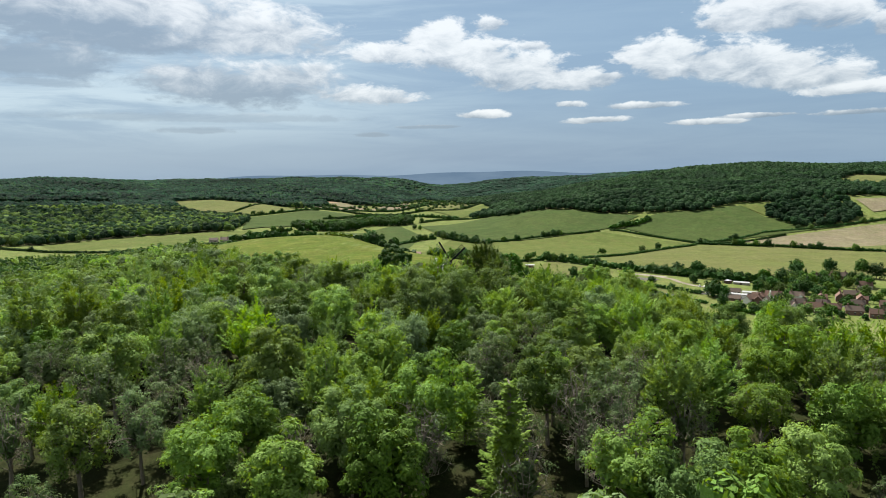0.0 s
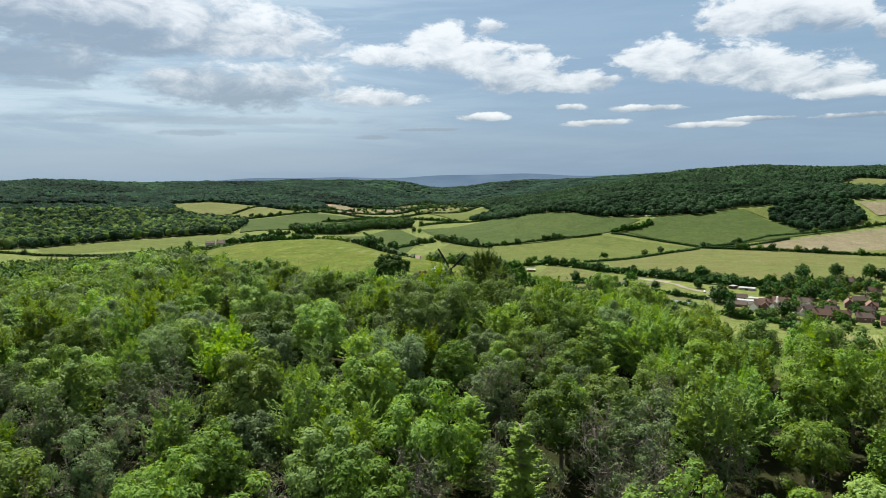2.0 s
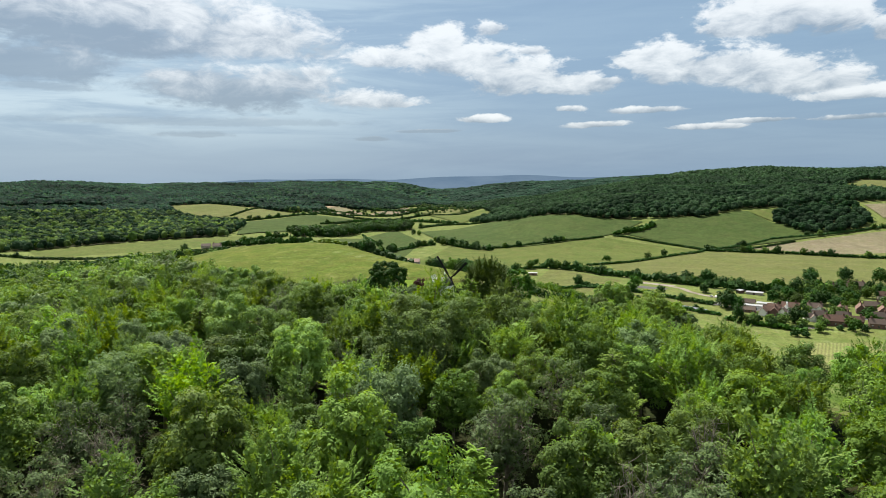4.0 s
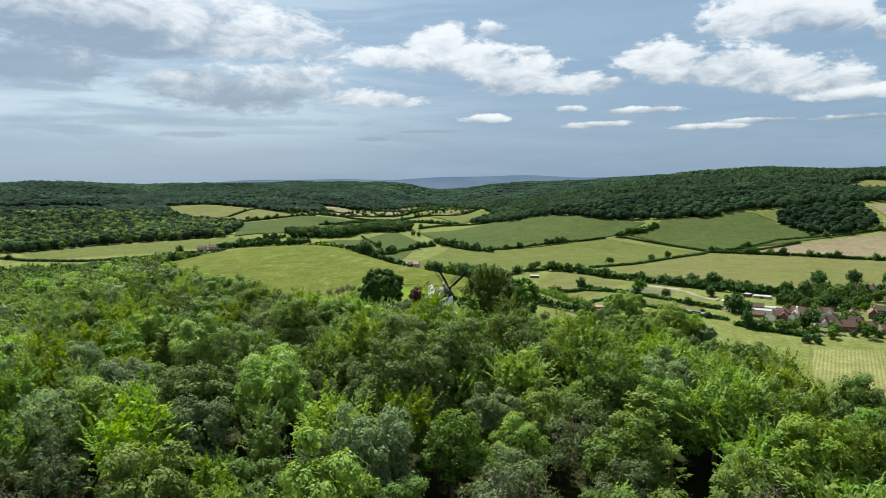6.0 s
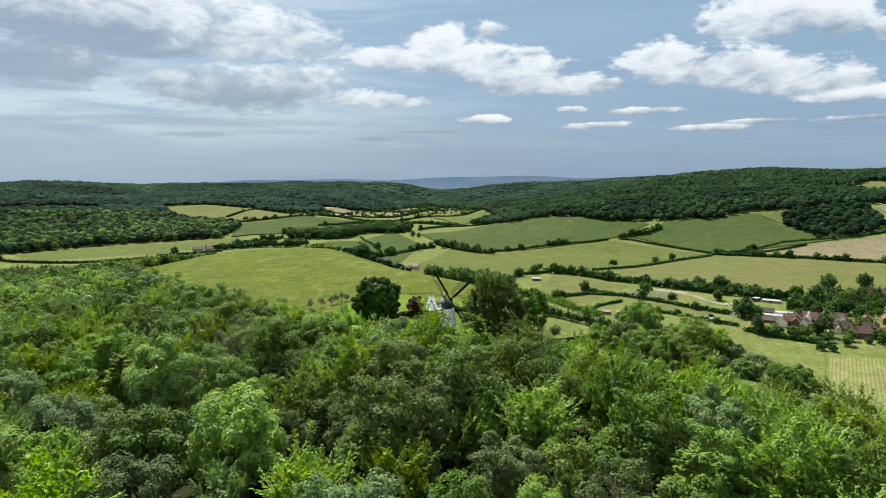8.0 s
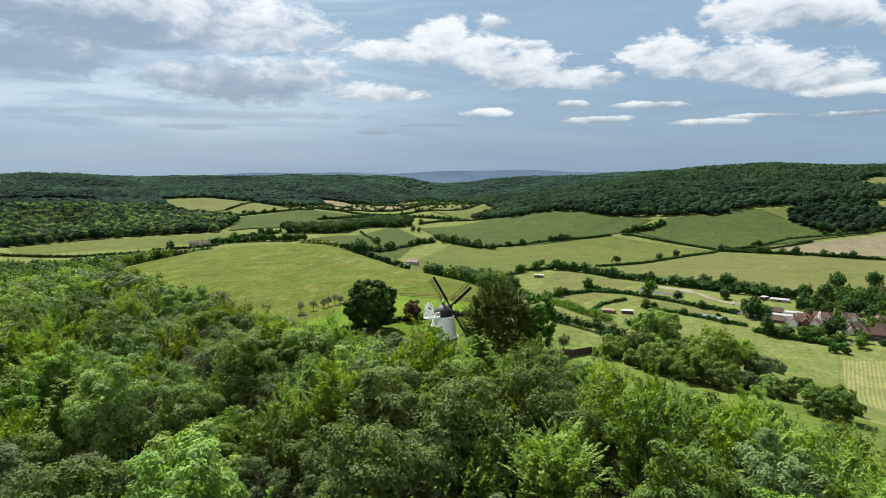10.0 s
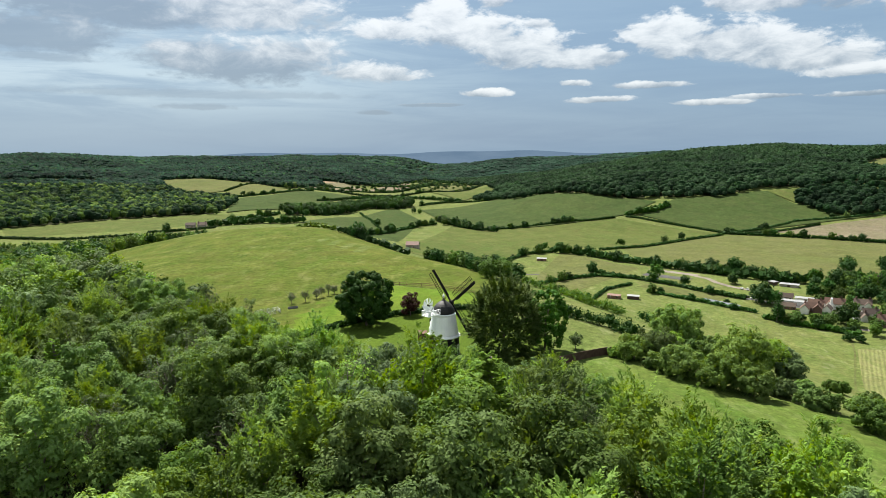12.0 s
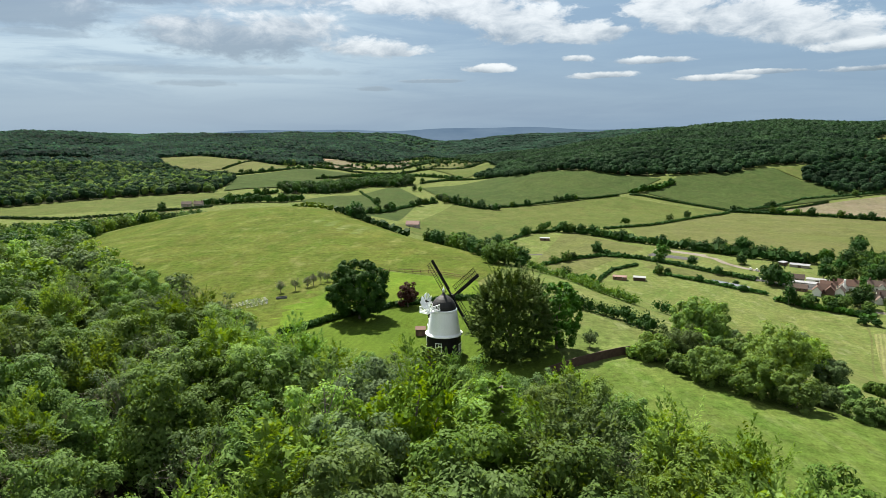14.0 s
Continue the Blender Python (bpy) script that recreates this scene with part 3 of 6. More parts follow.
def field(name, label, poly, mat, lift=0.12, cell=12.0):
    """A field as a sheet on the ground, cut to its outline."""
    bm = bmesh.new()
    bm.faces.new([bm.verts.new((x, y, 0)) for x, y in poly])
    p = np.array(poly, float)
    for axis in (0, 1):
        no = (1, 0, 0) if axis == 0 else (0, 1, 0)
        for c in np.arange(math.ceil(p[:, axis].min() / cell) * cell, p[:, axis].max(), cell):
            co = (c, 0, 0) if axis == 0 else (0, c, 0)
            bmesh.ops.bisect_plane(bm, geom=bm.verts[:] + bm.edges[:] + bm.faces[:], plane_co=co, plane_no=no)
    bmesh.ops.triangulate(bm, faces=bm.faces[:])
    for v in bm.verts:
        v.co.z = ground_z(v.co.x, v.co.y) + lift
    bmesh.ops.recalc_face_normals(bm, faces=bm.faces[:])
    me = bpy.data.meshes.new(name)
    for f in bm.faces:
        f.smooth = True
        if f.normal.z < 0:
            f.normal_flip()
    bm.to_mesh(me)
    bm.free()
    me.materials.append(mat)
    return tagged(new(name, me), label, "field", kind="structure")


WORDS = ["light green grazed pasture", "meadow of long yellowing grass", "deep green sloping grass field", "pale green hay field", "tan stubble field with faint lines", "bright mown lawn",
         "striped young crop field", "woodland floor", "bare brown soil patch"]
for number, (index, poly) in enumerate(FIELDS):
    far = sum(p[1] for p in poly) / len(poly) > 800
    field("field", WORDS[index], poly, GROUND_MATS[index], (0.9 + 0.06 * number if far else 0.10 + 0.02 * (number % 3)), 14.0)
field("meadow", "domed meadow of long yellowing grass on the spur", MEADOW, M_MEADOW, 0.10, 9.0)
field("grass_slope", "bright rough grass slope below the garden fence", [(19, -15), (28, -7), (37, -2), (48, -20), (70, -32), (110, -40), (150, -70), (150, -104), (118, -98), (84, -90), (54, -79), (42, -73), (32, -60), (25, -51), (18, -38)], M_BANK, 0.10, 7.0)
field("paddock", "bright green paddock below the meadow", PADDOCK, M_PADDOCK, 0.10, 7.0)
field("lawn", "bright mown lawn around the windmill", GARDEN, M_LAWN, 0.14, 6.0)


# ---------------------------------------------------------------- foliage
def leaves(rng, centres, radii, count, size, up=0.35, heart=(0, 0, 0), flat=0.75, ragged=0.38):
    """Leaf sprays as small bent quads on clumps: arrays of corners (m, 4, 3)."""
    n = len(centres)
    pick = np.repeat(np.arange(n), count)
    m = len(pick)
    d = rng.normal(size=(m, 3))
    d[:, 2] += up
    d /= np.linalg.norm(d, axis=1)[:, None]
    # most leaves sit on the clump's outer side
    out_dir = centres - np.array(heart)
    out_dir = (out_dir / (np.linalg.norm(out_dir, axis=1)[:, None] + 1e-6))[pick]
    dot = (d * out_dir).sum(1)[:, None]
    d = np.where(dot < -0.15, d - 2 * dot * out_dir, d)
    r = radii[pick] * rng.uniform(0.62, 1.08, m) ** 0.6
    p = centres[pick] + d * r[:, None] * np.array([1, 1, flat]) + rng.normal(scale=0.22, size=(m, 3)) * radii[pick][:, None]
    o = p - np.array(heart)
    o /= np.linalg.norm(o, axis=1)[:, None] + 1e-6
    nrm = 0.6 * d + 0.55 * o + rng.normal(scale=ragged, size=(m, 3)) + np.array([0, 0, 0.3])
    nrm /= np.linalg.norm(nrm, axis=1)[:, None]
    a = np.cross(nrm, rng.normal(size=(m, 3)))
    a /= np.linalg.norm(a, axis=1)[:, None]
    # half of the sprays reach outwards, their upper side to the sky
    reach = 0.75 * o + 0.35 * d + rng.normal(scale=0.38, size=(m, 3)) + np.array([0, 0, 0.25])
    reach /= np.linalg.norm(reach, axis=1)[:, None]
    lie = np.array([0, 0, 0.8]) + 0.35 * o + rng.normal(scale=0.35, size=(m, 3))
    lie -= (lie * reach).sum(1)[:, None] * reach
    lie /= np.linalg.norm(lie, axis=1)[:, None] + 1e-6
    outward = (rng.random(m) < 0.5)[:, None]
    a, nrm = np.where(outward, reach, a), np.where(outward, lie, nrm)
    b = np.cross(nrm, a)
    s = (size * rng.uniform(0.6, 1.35, m))[:, None]
    tip = 0.22 * s * nrm
    return np.stack([p - a * s - tip, p - b * s * 0.55, p + a * s * 1.15 - tip, p + b * s * 0.55], 1)


def quads_mesh(name, q, mat):
    q = np.asarray(q)
    return np_mesh(name, q.reshape(-1, 3), np.arange(len(q) * 4).reshape(-1, 4), [mat])


def tube(points, radii, sides=5):
    """A tapering limb along points: verts and quads."""
    pts = np.asarray(points, float)
    vs, fs = [], []
    for i, (p, r) in enumerate(zip(pts, radii)):
        t = pts[min(i + 1, len(pts) - 1)] - pts[max(i - 1, 0)]
        t /= np.linalg.norm(t) + 1e-9
        u = np.cross(t, (0.31, 0.87, 0.12))
        u /= np.linalg.norm(u) + 1e-9
        w = np.cross(t, u)
        for k in range(sides):
            c = 2 * math.pi * k / sides
            vs.append(p + r * (math.cos(c) * u + math.sin(c) * w))
    for i in range(len(pts) - 1):
        for k in range(sides):
            k2 = (k + 1) % sides
            fs.append((i * sides + k, i * sides + k2, (i + 1) * sides + k2, (i + 1) * sides + k))
    return vs, fs


def limbs_mesh(name, limbs, mat):
    vs, fs = [], []
    for pts, radii, sides in limbs:
        v, f = tube(pts, radii, sides)
        fs += [tuple(i + len(vs) for i in q) for q in f]
        vs += v
    return np_mesh(name, np.array(vs), np.array(fs), [mat], None, True)


SPAN = {"yew": (0.50, 0.49), "tall": (0.43, 0.54), "low": (0.48, 0.50), "round": (0.40, 0.57), "cone": (0.40, 0.52)}


def core_quads(rng, h, r, kind, k=0.7, m=320):
    """The deep foliage within a crown, so that one cannot see through it."""
    half, mid = SPAN[kind]
    d = rng.normal(size=(m, 3))
    d /= np.linalg.norm(d, axis=1)[:, None]
    reach = k * rng.uniform(0.45, 1.0, m)[:, None]
    p = d * reach * np.array([r, r, half * h]) + np.array([0, 0, mid * h])
    if kind == "cone":
        p[:, :2] *= np.clip(1.25 - p[:, 2:] / h, 0.2, 1.0)
    return spray_quads(rng, p, d + rng.normal(scale=0.35, size=p.shape), rng.normal(size=p.shape), np.full(m, 0.10 * r + 0.05), 0.62)


CUBE = np.array([[(-1, -1, -1), (-1, 1, -1), (1, 1, -1), (1, -1, -1)], [(-1, -1, 1), (1, -1, 1), (1, 1, 1), (-1, 1, 1)], [(-1, -1, -1), (1, -1, -1), (1, -1, 1), (-1, -1, 1)],
                 [(1, -1, -1), (1, 1, -1), (1, 1, 1), (1, -1, 1)], [(1, 1, -1), (-1, 1, -1), (-1, 1, 1), (1, 1, 1)], [(-1, 1, -1), (-1, -1, -1), (-1, -1, 1), (-1, 1, 1)]], float)


def unit(v):
    return v / (np.linalg.norm(v, axis=-1, keepdims=True) + 1e-9)


def spray_quads(rng, p, nrm, along, size, slim=0.5):
    """Small bent leaf sprays at p, flat side to nrm, long side to along: corners (m, 4, 3)."""
    nrm = unit(nrm)
    a = unit(along - (along * nrm).sum(1)[:, None] * nrm)
    b = np.cross(nrm, a)
    s = (size * rng.uniform(0.6, 1.4, len(p)))[:, None]
    droop = 0.25 * s * nrm
    return np.stack([p - a * s - droop * 0.4, p - b * s * slim, p + a * s * 1.2 - droop, p + b * s * slim], 1)


def bough_heads(rng, h, r, kind, n, lump=1.0):
    """Where the leafy heads of the boughs sit on a crown, and how large they are."""
    half, mid = SPAN[kind][0] * h, SPAN[kind][1] * h
    low_end = -0.85 if kind in ("low", "yew") else -0.55
    spin, lobes = rng.uniform(0, 6.28), rng.uniform(0, 6.28, 3)
    i = np.arange(n)
    zz = low_end + (0.97 - low_end) * (i + 0.5) / n
    turn = spin + 2.39996 * i
    flat = np.sqrt(1 - zz * zz)
    d = unit(np.stack([flat * np.cos(turn), flat * np.sin(turn), zz], -1) + rng.normal(scale=0.13, size=(n, 3)))
    a = np.arctan2(d[:, 1], d[:, 0])
    k = 1 + lump * (0.11 * np.sin(2 * a + lobes[0]) + 0.12 * np.sin(5 * a + lobes[1] + 4 * d[:, 2]) + rng.uniform(-0.17, 0.13, n))
    wide = 1.0 if kind != "yew" else 1.08 - 0.30 * np.maximum(d[:, 2], -0.2)
    head = np.sqrt(9.0 / n) * rng.uniform(0.55, 0.85, n) * r
    q = np.maximum(0.30, k - 0.60 * head / r)
    return np.stack([d[:, 0] * r * q * wide, d[:, 1] * r * q * wide, mid + d[:, 2] * half * q], -1), head


def head_sprays(rng, c, head, heart, m, tufts, size, ragged):
    """Leaves on rounded heads: each head is a bunch of tufts on its upper and outer side."""
    n = len(c)
    out_dir = unit(c - np.array(heart))
    t = unit(rng.normal(size=(n, tufts, 3)) + 0.95 * out_dir[:, None] + np.array([0, 0, 0.55]))
    pick, tuft = np.repeat(np.arange(n), m), rng.integers(0, tufts, n * m)
    td = t[pick, tuft]
    d = unit(rng.normal(size=(n * m, 3)) + 0.7 * td + np.array([0, 0, 0.3]))
    rr = head[pick][:, None]
    grow = rng.uniform(0.8, 1.1, (n, tufts))[pick, tuft][:, None]
    p = c[pick] + td * rr * 0.66 * grow + d * rr * 0.40 * rng.uniform(0.55, 1.12, (n * m, 1)) * np.array([1, 1, 0.82])
    nrm = 0.65 * d + 0.55 * td + np.array([0, 0, 0.30]) + rng.normal(scale=ragged, size=(n * m, 3))
    return spray_quads(rng, p, nrm, 0.5 * d + rng.normal(size=(n * m, 3)), size)


def inner_sprays(rng, c, head, m, size):
    """The denser foliage behind the outer leaves of the heads."""
    pick = np.repeat(np.arange(len(c)), m)
    d = unit(rng.normal(size=(len(pick), 3)) + np.array([0, 0, 0.25]))
    p = c[pick] + d * (head[pick] * rng.uniform(0.15, 0.66, len(pick)))[:, None]
    return spray_quads(rng, p, d + rng.normal(scale=0.4, size=p.shape), rng.normal(size=p.shape), size * np.clip(head[pick] / 1.2, 0.6, 1.3), 0.62)


def frond_sprays(rng, base, tip, m, width, size, lift=0.25):
    """Leaves along flat pointed fronds, as on a beech or a larch."""
    n = len(base)
    pick = np.repeat(np.arange(n), m)
    way = tip - base
    side = unit(np.cross(way, np.array([0, 0, 1.0])) + 1e-4)
    flat = unit(np.cross(side, way))
    flat = np.where(flat[:, 2:] < 0, -flat, flat)
    t = rng.uniform(0, 1, len(pick)) ** 0.8
    w = width[pick] * np.minimum(1, 0.35 + 2.2 * t) * (1.02 - t) ** 0.75
    u = rng.uniform(-1, 1, len(pick))
    p = base[pick] + way[pick] * t[:, None] + side[pick] * (u * w)[:, None] + flat[pick] * rng.normal(scale=0.05, size=(len(pick), 1)) - np.array([0, 0, 0.18]) * (u * u * w)[:, None]
    p[:, 2] += lift * t * t * np.linalg.norm(way, axis=1)[pick]
    along = unit(way)[pick] * 0.9 + side[pick] * (u * 0.9)[:, None] + rng.normal(scale=0.25, size=p.shape)
    nrm = flat[pick] + np.array([0, 0, 0.35]) + rng.normal(scale=0.22, size=p.shape)
    return spray_quads(rng, p, nrm, along, size, 0.42)


def tree_shape(seed, h, r, kind="round", n=18, count=180, size=0.17, bare=0.0, lump=1.0, core=0.46, ragged=0.40, arms=8, habit="heads", tufts=9):
    """The crown's quads and the limbs of a tree: n boughs with count leaf sprays each, on rounded heads or on pointed fronds."""
    rng = np.random.default_rng(seed)
    heart = np.array((0, 0, 0.5 * h))
    w = 0.016 * h + 0.03
    fork = 0.42 * h if kind != "cone" else 0.95 * h
    limbs = [([(0, 0, -0.4), (0.05, 0.02, 0.2 * h), (0.1, -0.05, fork), (0.05, 0.0, 0.8 * h)], [w * 1.25, w, w * 0.75, w * 0.15], 7)]
    if kind == "cone":
        # whorls of upswept fronds round a leader
        t = (np.arange(n) + rng.uniform(0.2, 0.8, n)) / n
        turn = 2.39996 * np.arange(n) + rng.normal(scale=0.3, size=n)
        long = r * (1.06 - t) ** 0.56 * rng.uniform(0.72, 1.12, n)
        z = h * (0.12 + 0.86 * t)
        c = np.stack([long * np.cos(turn), long * np.sin(turn), z], -1)
        base = np.stack([0.12 * c[:, 0], 0.12 * c[:, 1], z - 0.10 * long], -1)
        q = frond_sprays(rng, base, c, count, 0.42 * long + 0.16, size, 0.22)
        head = 0.3 * long
    else:
        c, head = bough_heads(rng, h, r, kind, n, lump)
        thin = rng.random(n) < bare
        leafy = np.where(thin, 0.12, 1.0)
        if habit == "fronds":
            out_dir = unit(c - np.array((0, 0, 0.30 * h)))
            reach = (0.16 * r + 0.95 * head)[:, None]
            k = 4
            pick = np.repeat(np.arange(n), k)
            way = unit(out_dir[pick] + rng.normal(scale=0.5, size=(n * k, 3)) + np.array([0, 0, 0.05]))
            base = c[pick] - out_dir[pick] * reach[pick] * 0.5 + rng.normal(scale=0.35, size=(n * k, 3)) * head[pick][:, None]
            tip = base + way * reach[pick] * rng.uniform(0.95, 1.6, (n * k, 1))
            m = max(4, count // k)
            q = frond_sprays(rng, base, tip, m, 0.62 * head[pick], size, 0.12)
            q = q[np.repeat(rng.random(n * k) < np.where(thin, 0.3, 1.0)[pick], m)]
        else:
            q = head_sprays(rng, c, head, heart, count, tufts, size, ragged)
            q = q[rng.random(len(q)) < np.repeat(leafy, count)]
        q = np.concatenate([q, inner_sprays(rng, c[~thin], head[~thin], max(2, count // 5), size * 1.3)])
    if core:
        q = np.concatenate([q, core_quads(rng, h, r, kind, core * (0.8 if bare else 1.0))])
    order = rng.permutation(len(c))[: (arms if not bare else 26)]
    for i in order:
        s = rng.uniform(0.25, 0.5) * h if kind != "cone" else c[i][2] - 0.1
        p0 = np.array((0.05, 0.0, s))
        p1 = p0 + (c[i] - p0) * np.array((0.45, 0.45, 0.62)) + rng.normal(scale=0.2, size=3)
        tip = c[i] + (head[i] * 0.7 * (c[i] - p0) / np.linalg.norm(c[i] - p0) if bare else 0)
        limbs.append(([p0, p1, tip], [w * 0.42, w * 0.27, 0.02] if not bare else [w * 0.30, w * 0.17, 0.015], 4))
        if bare:
            for _ in range(9):
                d = rng.normal(size=3) + np.array((0, 0, 0.9))
                d = d / np.linalg.norm(d) * rng.uniform(0.7, 1.7)
                b0 = p1 + (tip - p1) * rng.uniform(0.2, 0.95)
                limbs.append(([b0, b0 + d * 0.5 + rng.normal(scale=0.08, size=3), b0 + d], [0.026, 0.018, 0.006], 3))
    return q, limbs


def make_tree(name, label, category, leaf, seed, h, r, kind="round", n=18, count=180, size=0.17, bare=0.0, bark=None, group="", lump=1.0, core=0.46, arms=8, habit="heads"):
    """One tree, an Empty at the root with trunk and crown under it."""
    q, limbs = tree_shape(seed, h, r, kind, n, count, size, bare, lump, core, 0.28, arms, habit)
    root = tagged(new(name), label, category, group)
    crown = new("crown", quads_mesh("crown", q, leaf))
    trunk = new("trunk", limbs_mesh("trunk", limbs, bark or M_BARK))
    crown.parent = trunk.parent = root
    return root


def stuff_trees(name, label, protos, xs, ys, scales, turns, kinds, sink=0.2):
    """A wood of many trees as one object; protos are (corners, faces, material)."""
    zs = height(xs, ys) - sink
    vs, fs, mi, tint, at = [], [], [], [], 0
    rng = np.random.default_rng(len(xs))
    for k, (v, f, mat) in enumerate(protos):
        sel = np.nonzero(kinds == k)[0]
        if not len(sel):
            continue
        c, s = np.cos(turns[sel]), np.sin(turns[sel])
        p = v[None] * scales[sel][:, None, None]
        x = p[..., 0] * c[:, None] - p[..., 1] * s[:, None] + xs[sel][:, None]
        y = p[..., 0] * s[:, None] + p[..., 1] * c[:, None] + ys[sel][:, None]
        z = p[..., 2] + zs[sel][:, None]
        vs.append(np.stack([x, y, z], -1).reshape(-1, 3))
        fs.append((f[None] + (at + len(v) * np.arange(len(sel)))[:, None, None]).reshape(-1, 4))
        at += len(sel) * len(v)
        mi.append(np.full(len(sel) * len(f), k))
        tint.append(np.repeat(rng.random(len(sel)), len(f)))
    me = np_mesh(name, np.concatenate(vs), np.concatenate(fs), [m for _, _, m in protos], np.concatenate(mi))
    me.attributes.new("tint", "FLOAT", "FACE").data.foreach_set("value", np.concatenate(tint).astype(np.float32))
    return tagged(new(name, me), label, "woodland", kind="stuff")


def loose(q, leaf):
    """Quads that share no corners, as a prototype for stuff_trees."""
    return q.reshape(-1, 3), np.arange(len(q) * 4).reshape(-1, 4), leaf


def scatter(rng, poly, gap, jitter=0.42):
    """Jittered places at about that spacing inside a polygon."""
    p = np.array(poly)
    x, y = np.meshgrid(np.arange(p[:, 0].min(), p[:, 0].max(), gap), np.arange(p[:, 1].min(), p[:, 1].max(), gap * 0.87))
    x = x + (np.arange(len(x)) % 2)[:, None] * gap / 2
    x, y = (x + rng.uniform(-jitter, jitter, x.shape) * gap).ravel(), (y + rng.uniform(-jitter, jitter, y.shape) * gap).ravel()
    keep = inside(poly, x, y)
    return x[keep], y[keep]


# ---------------------------------------------------------------- the near wood: single trees
KINDS = [
    # name, label, leaf, height, radius, kind, boughs, leaves, leaf size, bare, habit
    ("maple_tree", "broad maple with fresh green rounded crown", L_FRESH, 14.5, 4.3, "round", 26, 232, 0.176, 0.0, "heads"),
    ("maple_tree", "broad maple with dense mid-green crown", L_MID, 14.0, 4.4, "round", 22, 268, 0.181, 0.0, "heads"),
    ("beech_tree", "beech with layered yellow-green young leaves", L_YELLOW, 14.5, 4.0, "round", 30, 183, 0.181, 0.0, "fronds"),
    ("beech_tree", "tall beech with mid-green leaves in pointed sprays", L_MID, 15.5, 3.9, "tall", 34, 171, 0.181, 0.0, "fronds"),
    ("whitebeam_tree", "whitebeam with pale grey-green crown", L_PALE, 13.0, 4.0, "round", 30, 201, 0.163, 0.0, "heads"),
    ("ash_tree", "thin ash with sparse olive leaves and bare grey twigs", L_OLIVE, 13.5, 3.6, "tall", 40, 95, 0.142, 0.30, "heads"),
    ("larch_tree", "young larch with soft yellow-green needles", L_YELLOW, 14.5, 4.2, "cone", 96, 84, 0.215, 0.0, "fronds"),
    ("oak_tree", "oak with dense dark green crown", L_OAK, 13.0, 4.4, "round", 24, 250, 0.181, 0.0, "heads"),
    ("ash_tree", "slender ash with airy fresh green crown", L_FRESH, 14.5, 3.6, "tall", 24, 207, 0.172, 0.10, "heads"),
    ("bare_tree", "dying ash of pale bare branches with few leaves", L_OLIVE, 12.0, 3.0, "tall", 34, 73, 0.129, 0.85, "heads"),
]
FORMS = 3                                # so many differently grown trees of each kind
wood_rng = np.random.default_rng(11)
PROTO = []
for number, (name, label, leaf, h, r, kind, n, count, size, bare, habit) in enumerate(KINDS):
    PROTO.append([make_tree(name, label, "tree", leaf, 1 + number + 40 * form, h * (1 + 0.05 * (form - 1)), r * (1 - 0.07 * (form - 1)), kind, n, count, size, bare, M_TWIG if bare else M_BARK,
                            "trees of the hilltop wood", 1.0, 0.66 if not bare else 0.45, 8, habit) for form in range(FORMS)])

# trees that stand out, by kind
KNOWN = [
    (0, [(-27.1, -137.7), (-25.1, -115.4), (-16.9, -143.8), (-2.0, -127.6), (-21.0, -88.1), (18.5, -120.5), (19.2, -143.8), (38.8, -140.7), (29.0, -146.8), (51.5, -110.3), (-21.1, -39.8), (12.2, -47.6), (19.9, -67.7)]),
    (1, [(-25.1, -129.7), (-50.1, -112.5), (-39.6, -93.2), (-6.9, -72.0), (13.6, -120.4), (23.6, -146.8), (19.5, -89.0), (64.2, -93.2), (-50, -17), (-16.6, -58.0), (1.0, -67.9), (-9.4, -39.7)]),
    (2, [(-11.4, -127.6), (-71.0, -85.3), (-31.4, -103.3), (32.5, -80.9), (32.8, -96.1), (43.2, -104.2), (44.0, -84.9), (20.7, -57.9), (-45.2, -32.9), (-29.4, -30.8), (-67, -5), (26.5, -60.6), (-10.3, -65.9), (-2.8, -59.8)]),
    (3, [(29.2, -124.5), (53.9, -119.4), (60.0, -93.0), (-12.9, -48.8), (7.8, -56.7)]),
    (4, [(-61.4, -79.2), (-27.7, -99.2), (-7.1, -104.3), (6.0, -91.1), (-51.7, -31.9), (-86.6, 16.0), (-27.7, -22.6), (-49.3, -20.8), (-6.3, -49.8), (-6.3, -62.9)]),
    (5, [(-38.2, -129.7), (-61.7, -109.5), (-12.9, -104.3), (-40.8, -111.4), (6.3, -112.4), (21.4, -125.5), (17.7, -109.3), (-36.1, -42.9), (14.5, -56.6), (-21.9, -59.9), (-5.8, -34.6), (5.2, -113.7), (7.3, -129.9), (21.1, -129.9)]),
    (6, [(6.0, -137.7), (22.3, -98.1), (-1.2, -46.7), (4.4, -61.8)]),
    (7, [(-77.0, -26.2), (-17.9, -109.3), (-7.4, -140.8), (-11.1, -77.0), (-99.0, -57.7), (47.2, -130.6), (-41, -13), (-46.1, -46.0), (30.1, -66.6)]),
    (8, [(-44.2, -132.8), (40.2, -126.6)]),
    (9, [(-17.8, -134.7), (-3.3, -135.7), (-34.2, -117.5), (20.5, -134.6), (-3.2, -133.2), (16.4, -127.1), (17.5, -138.2), (29.6, -128.1), (27.5, -115.9), (7.4, -142.4), (16.7, -131.2)]),
]
SINGLE = [(-62, -152), (-84, -60), (-96, 8), (-72, 36), (-47, 14), (-30, -3), (-16, -16), (8, -26), (18, -40), (25, -53), (32, -62), (42, -75), (54, -81), (84, -92), (110, -100), (84, -120), (56, -152)]
first = set()
standing = []


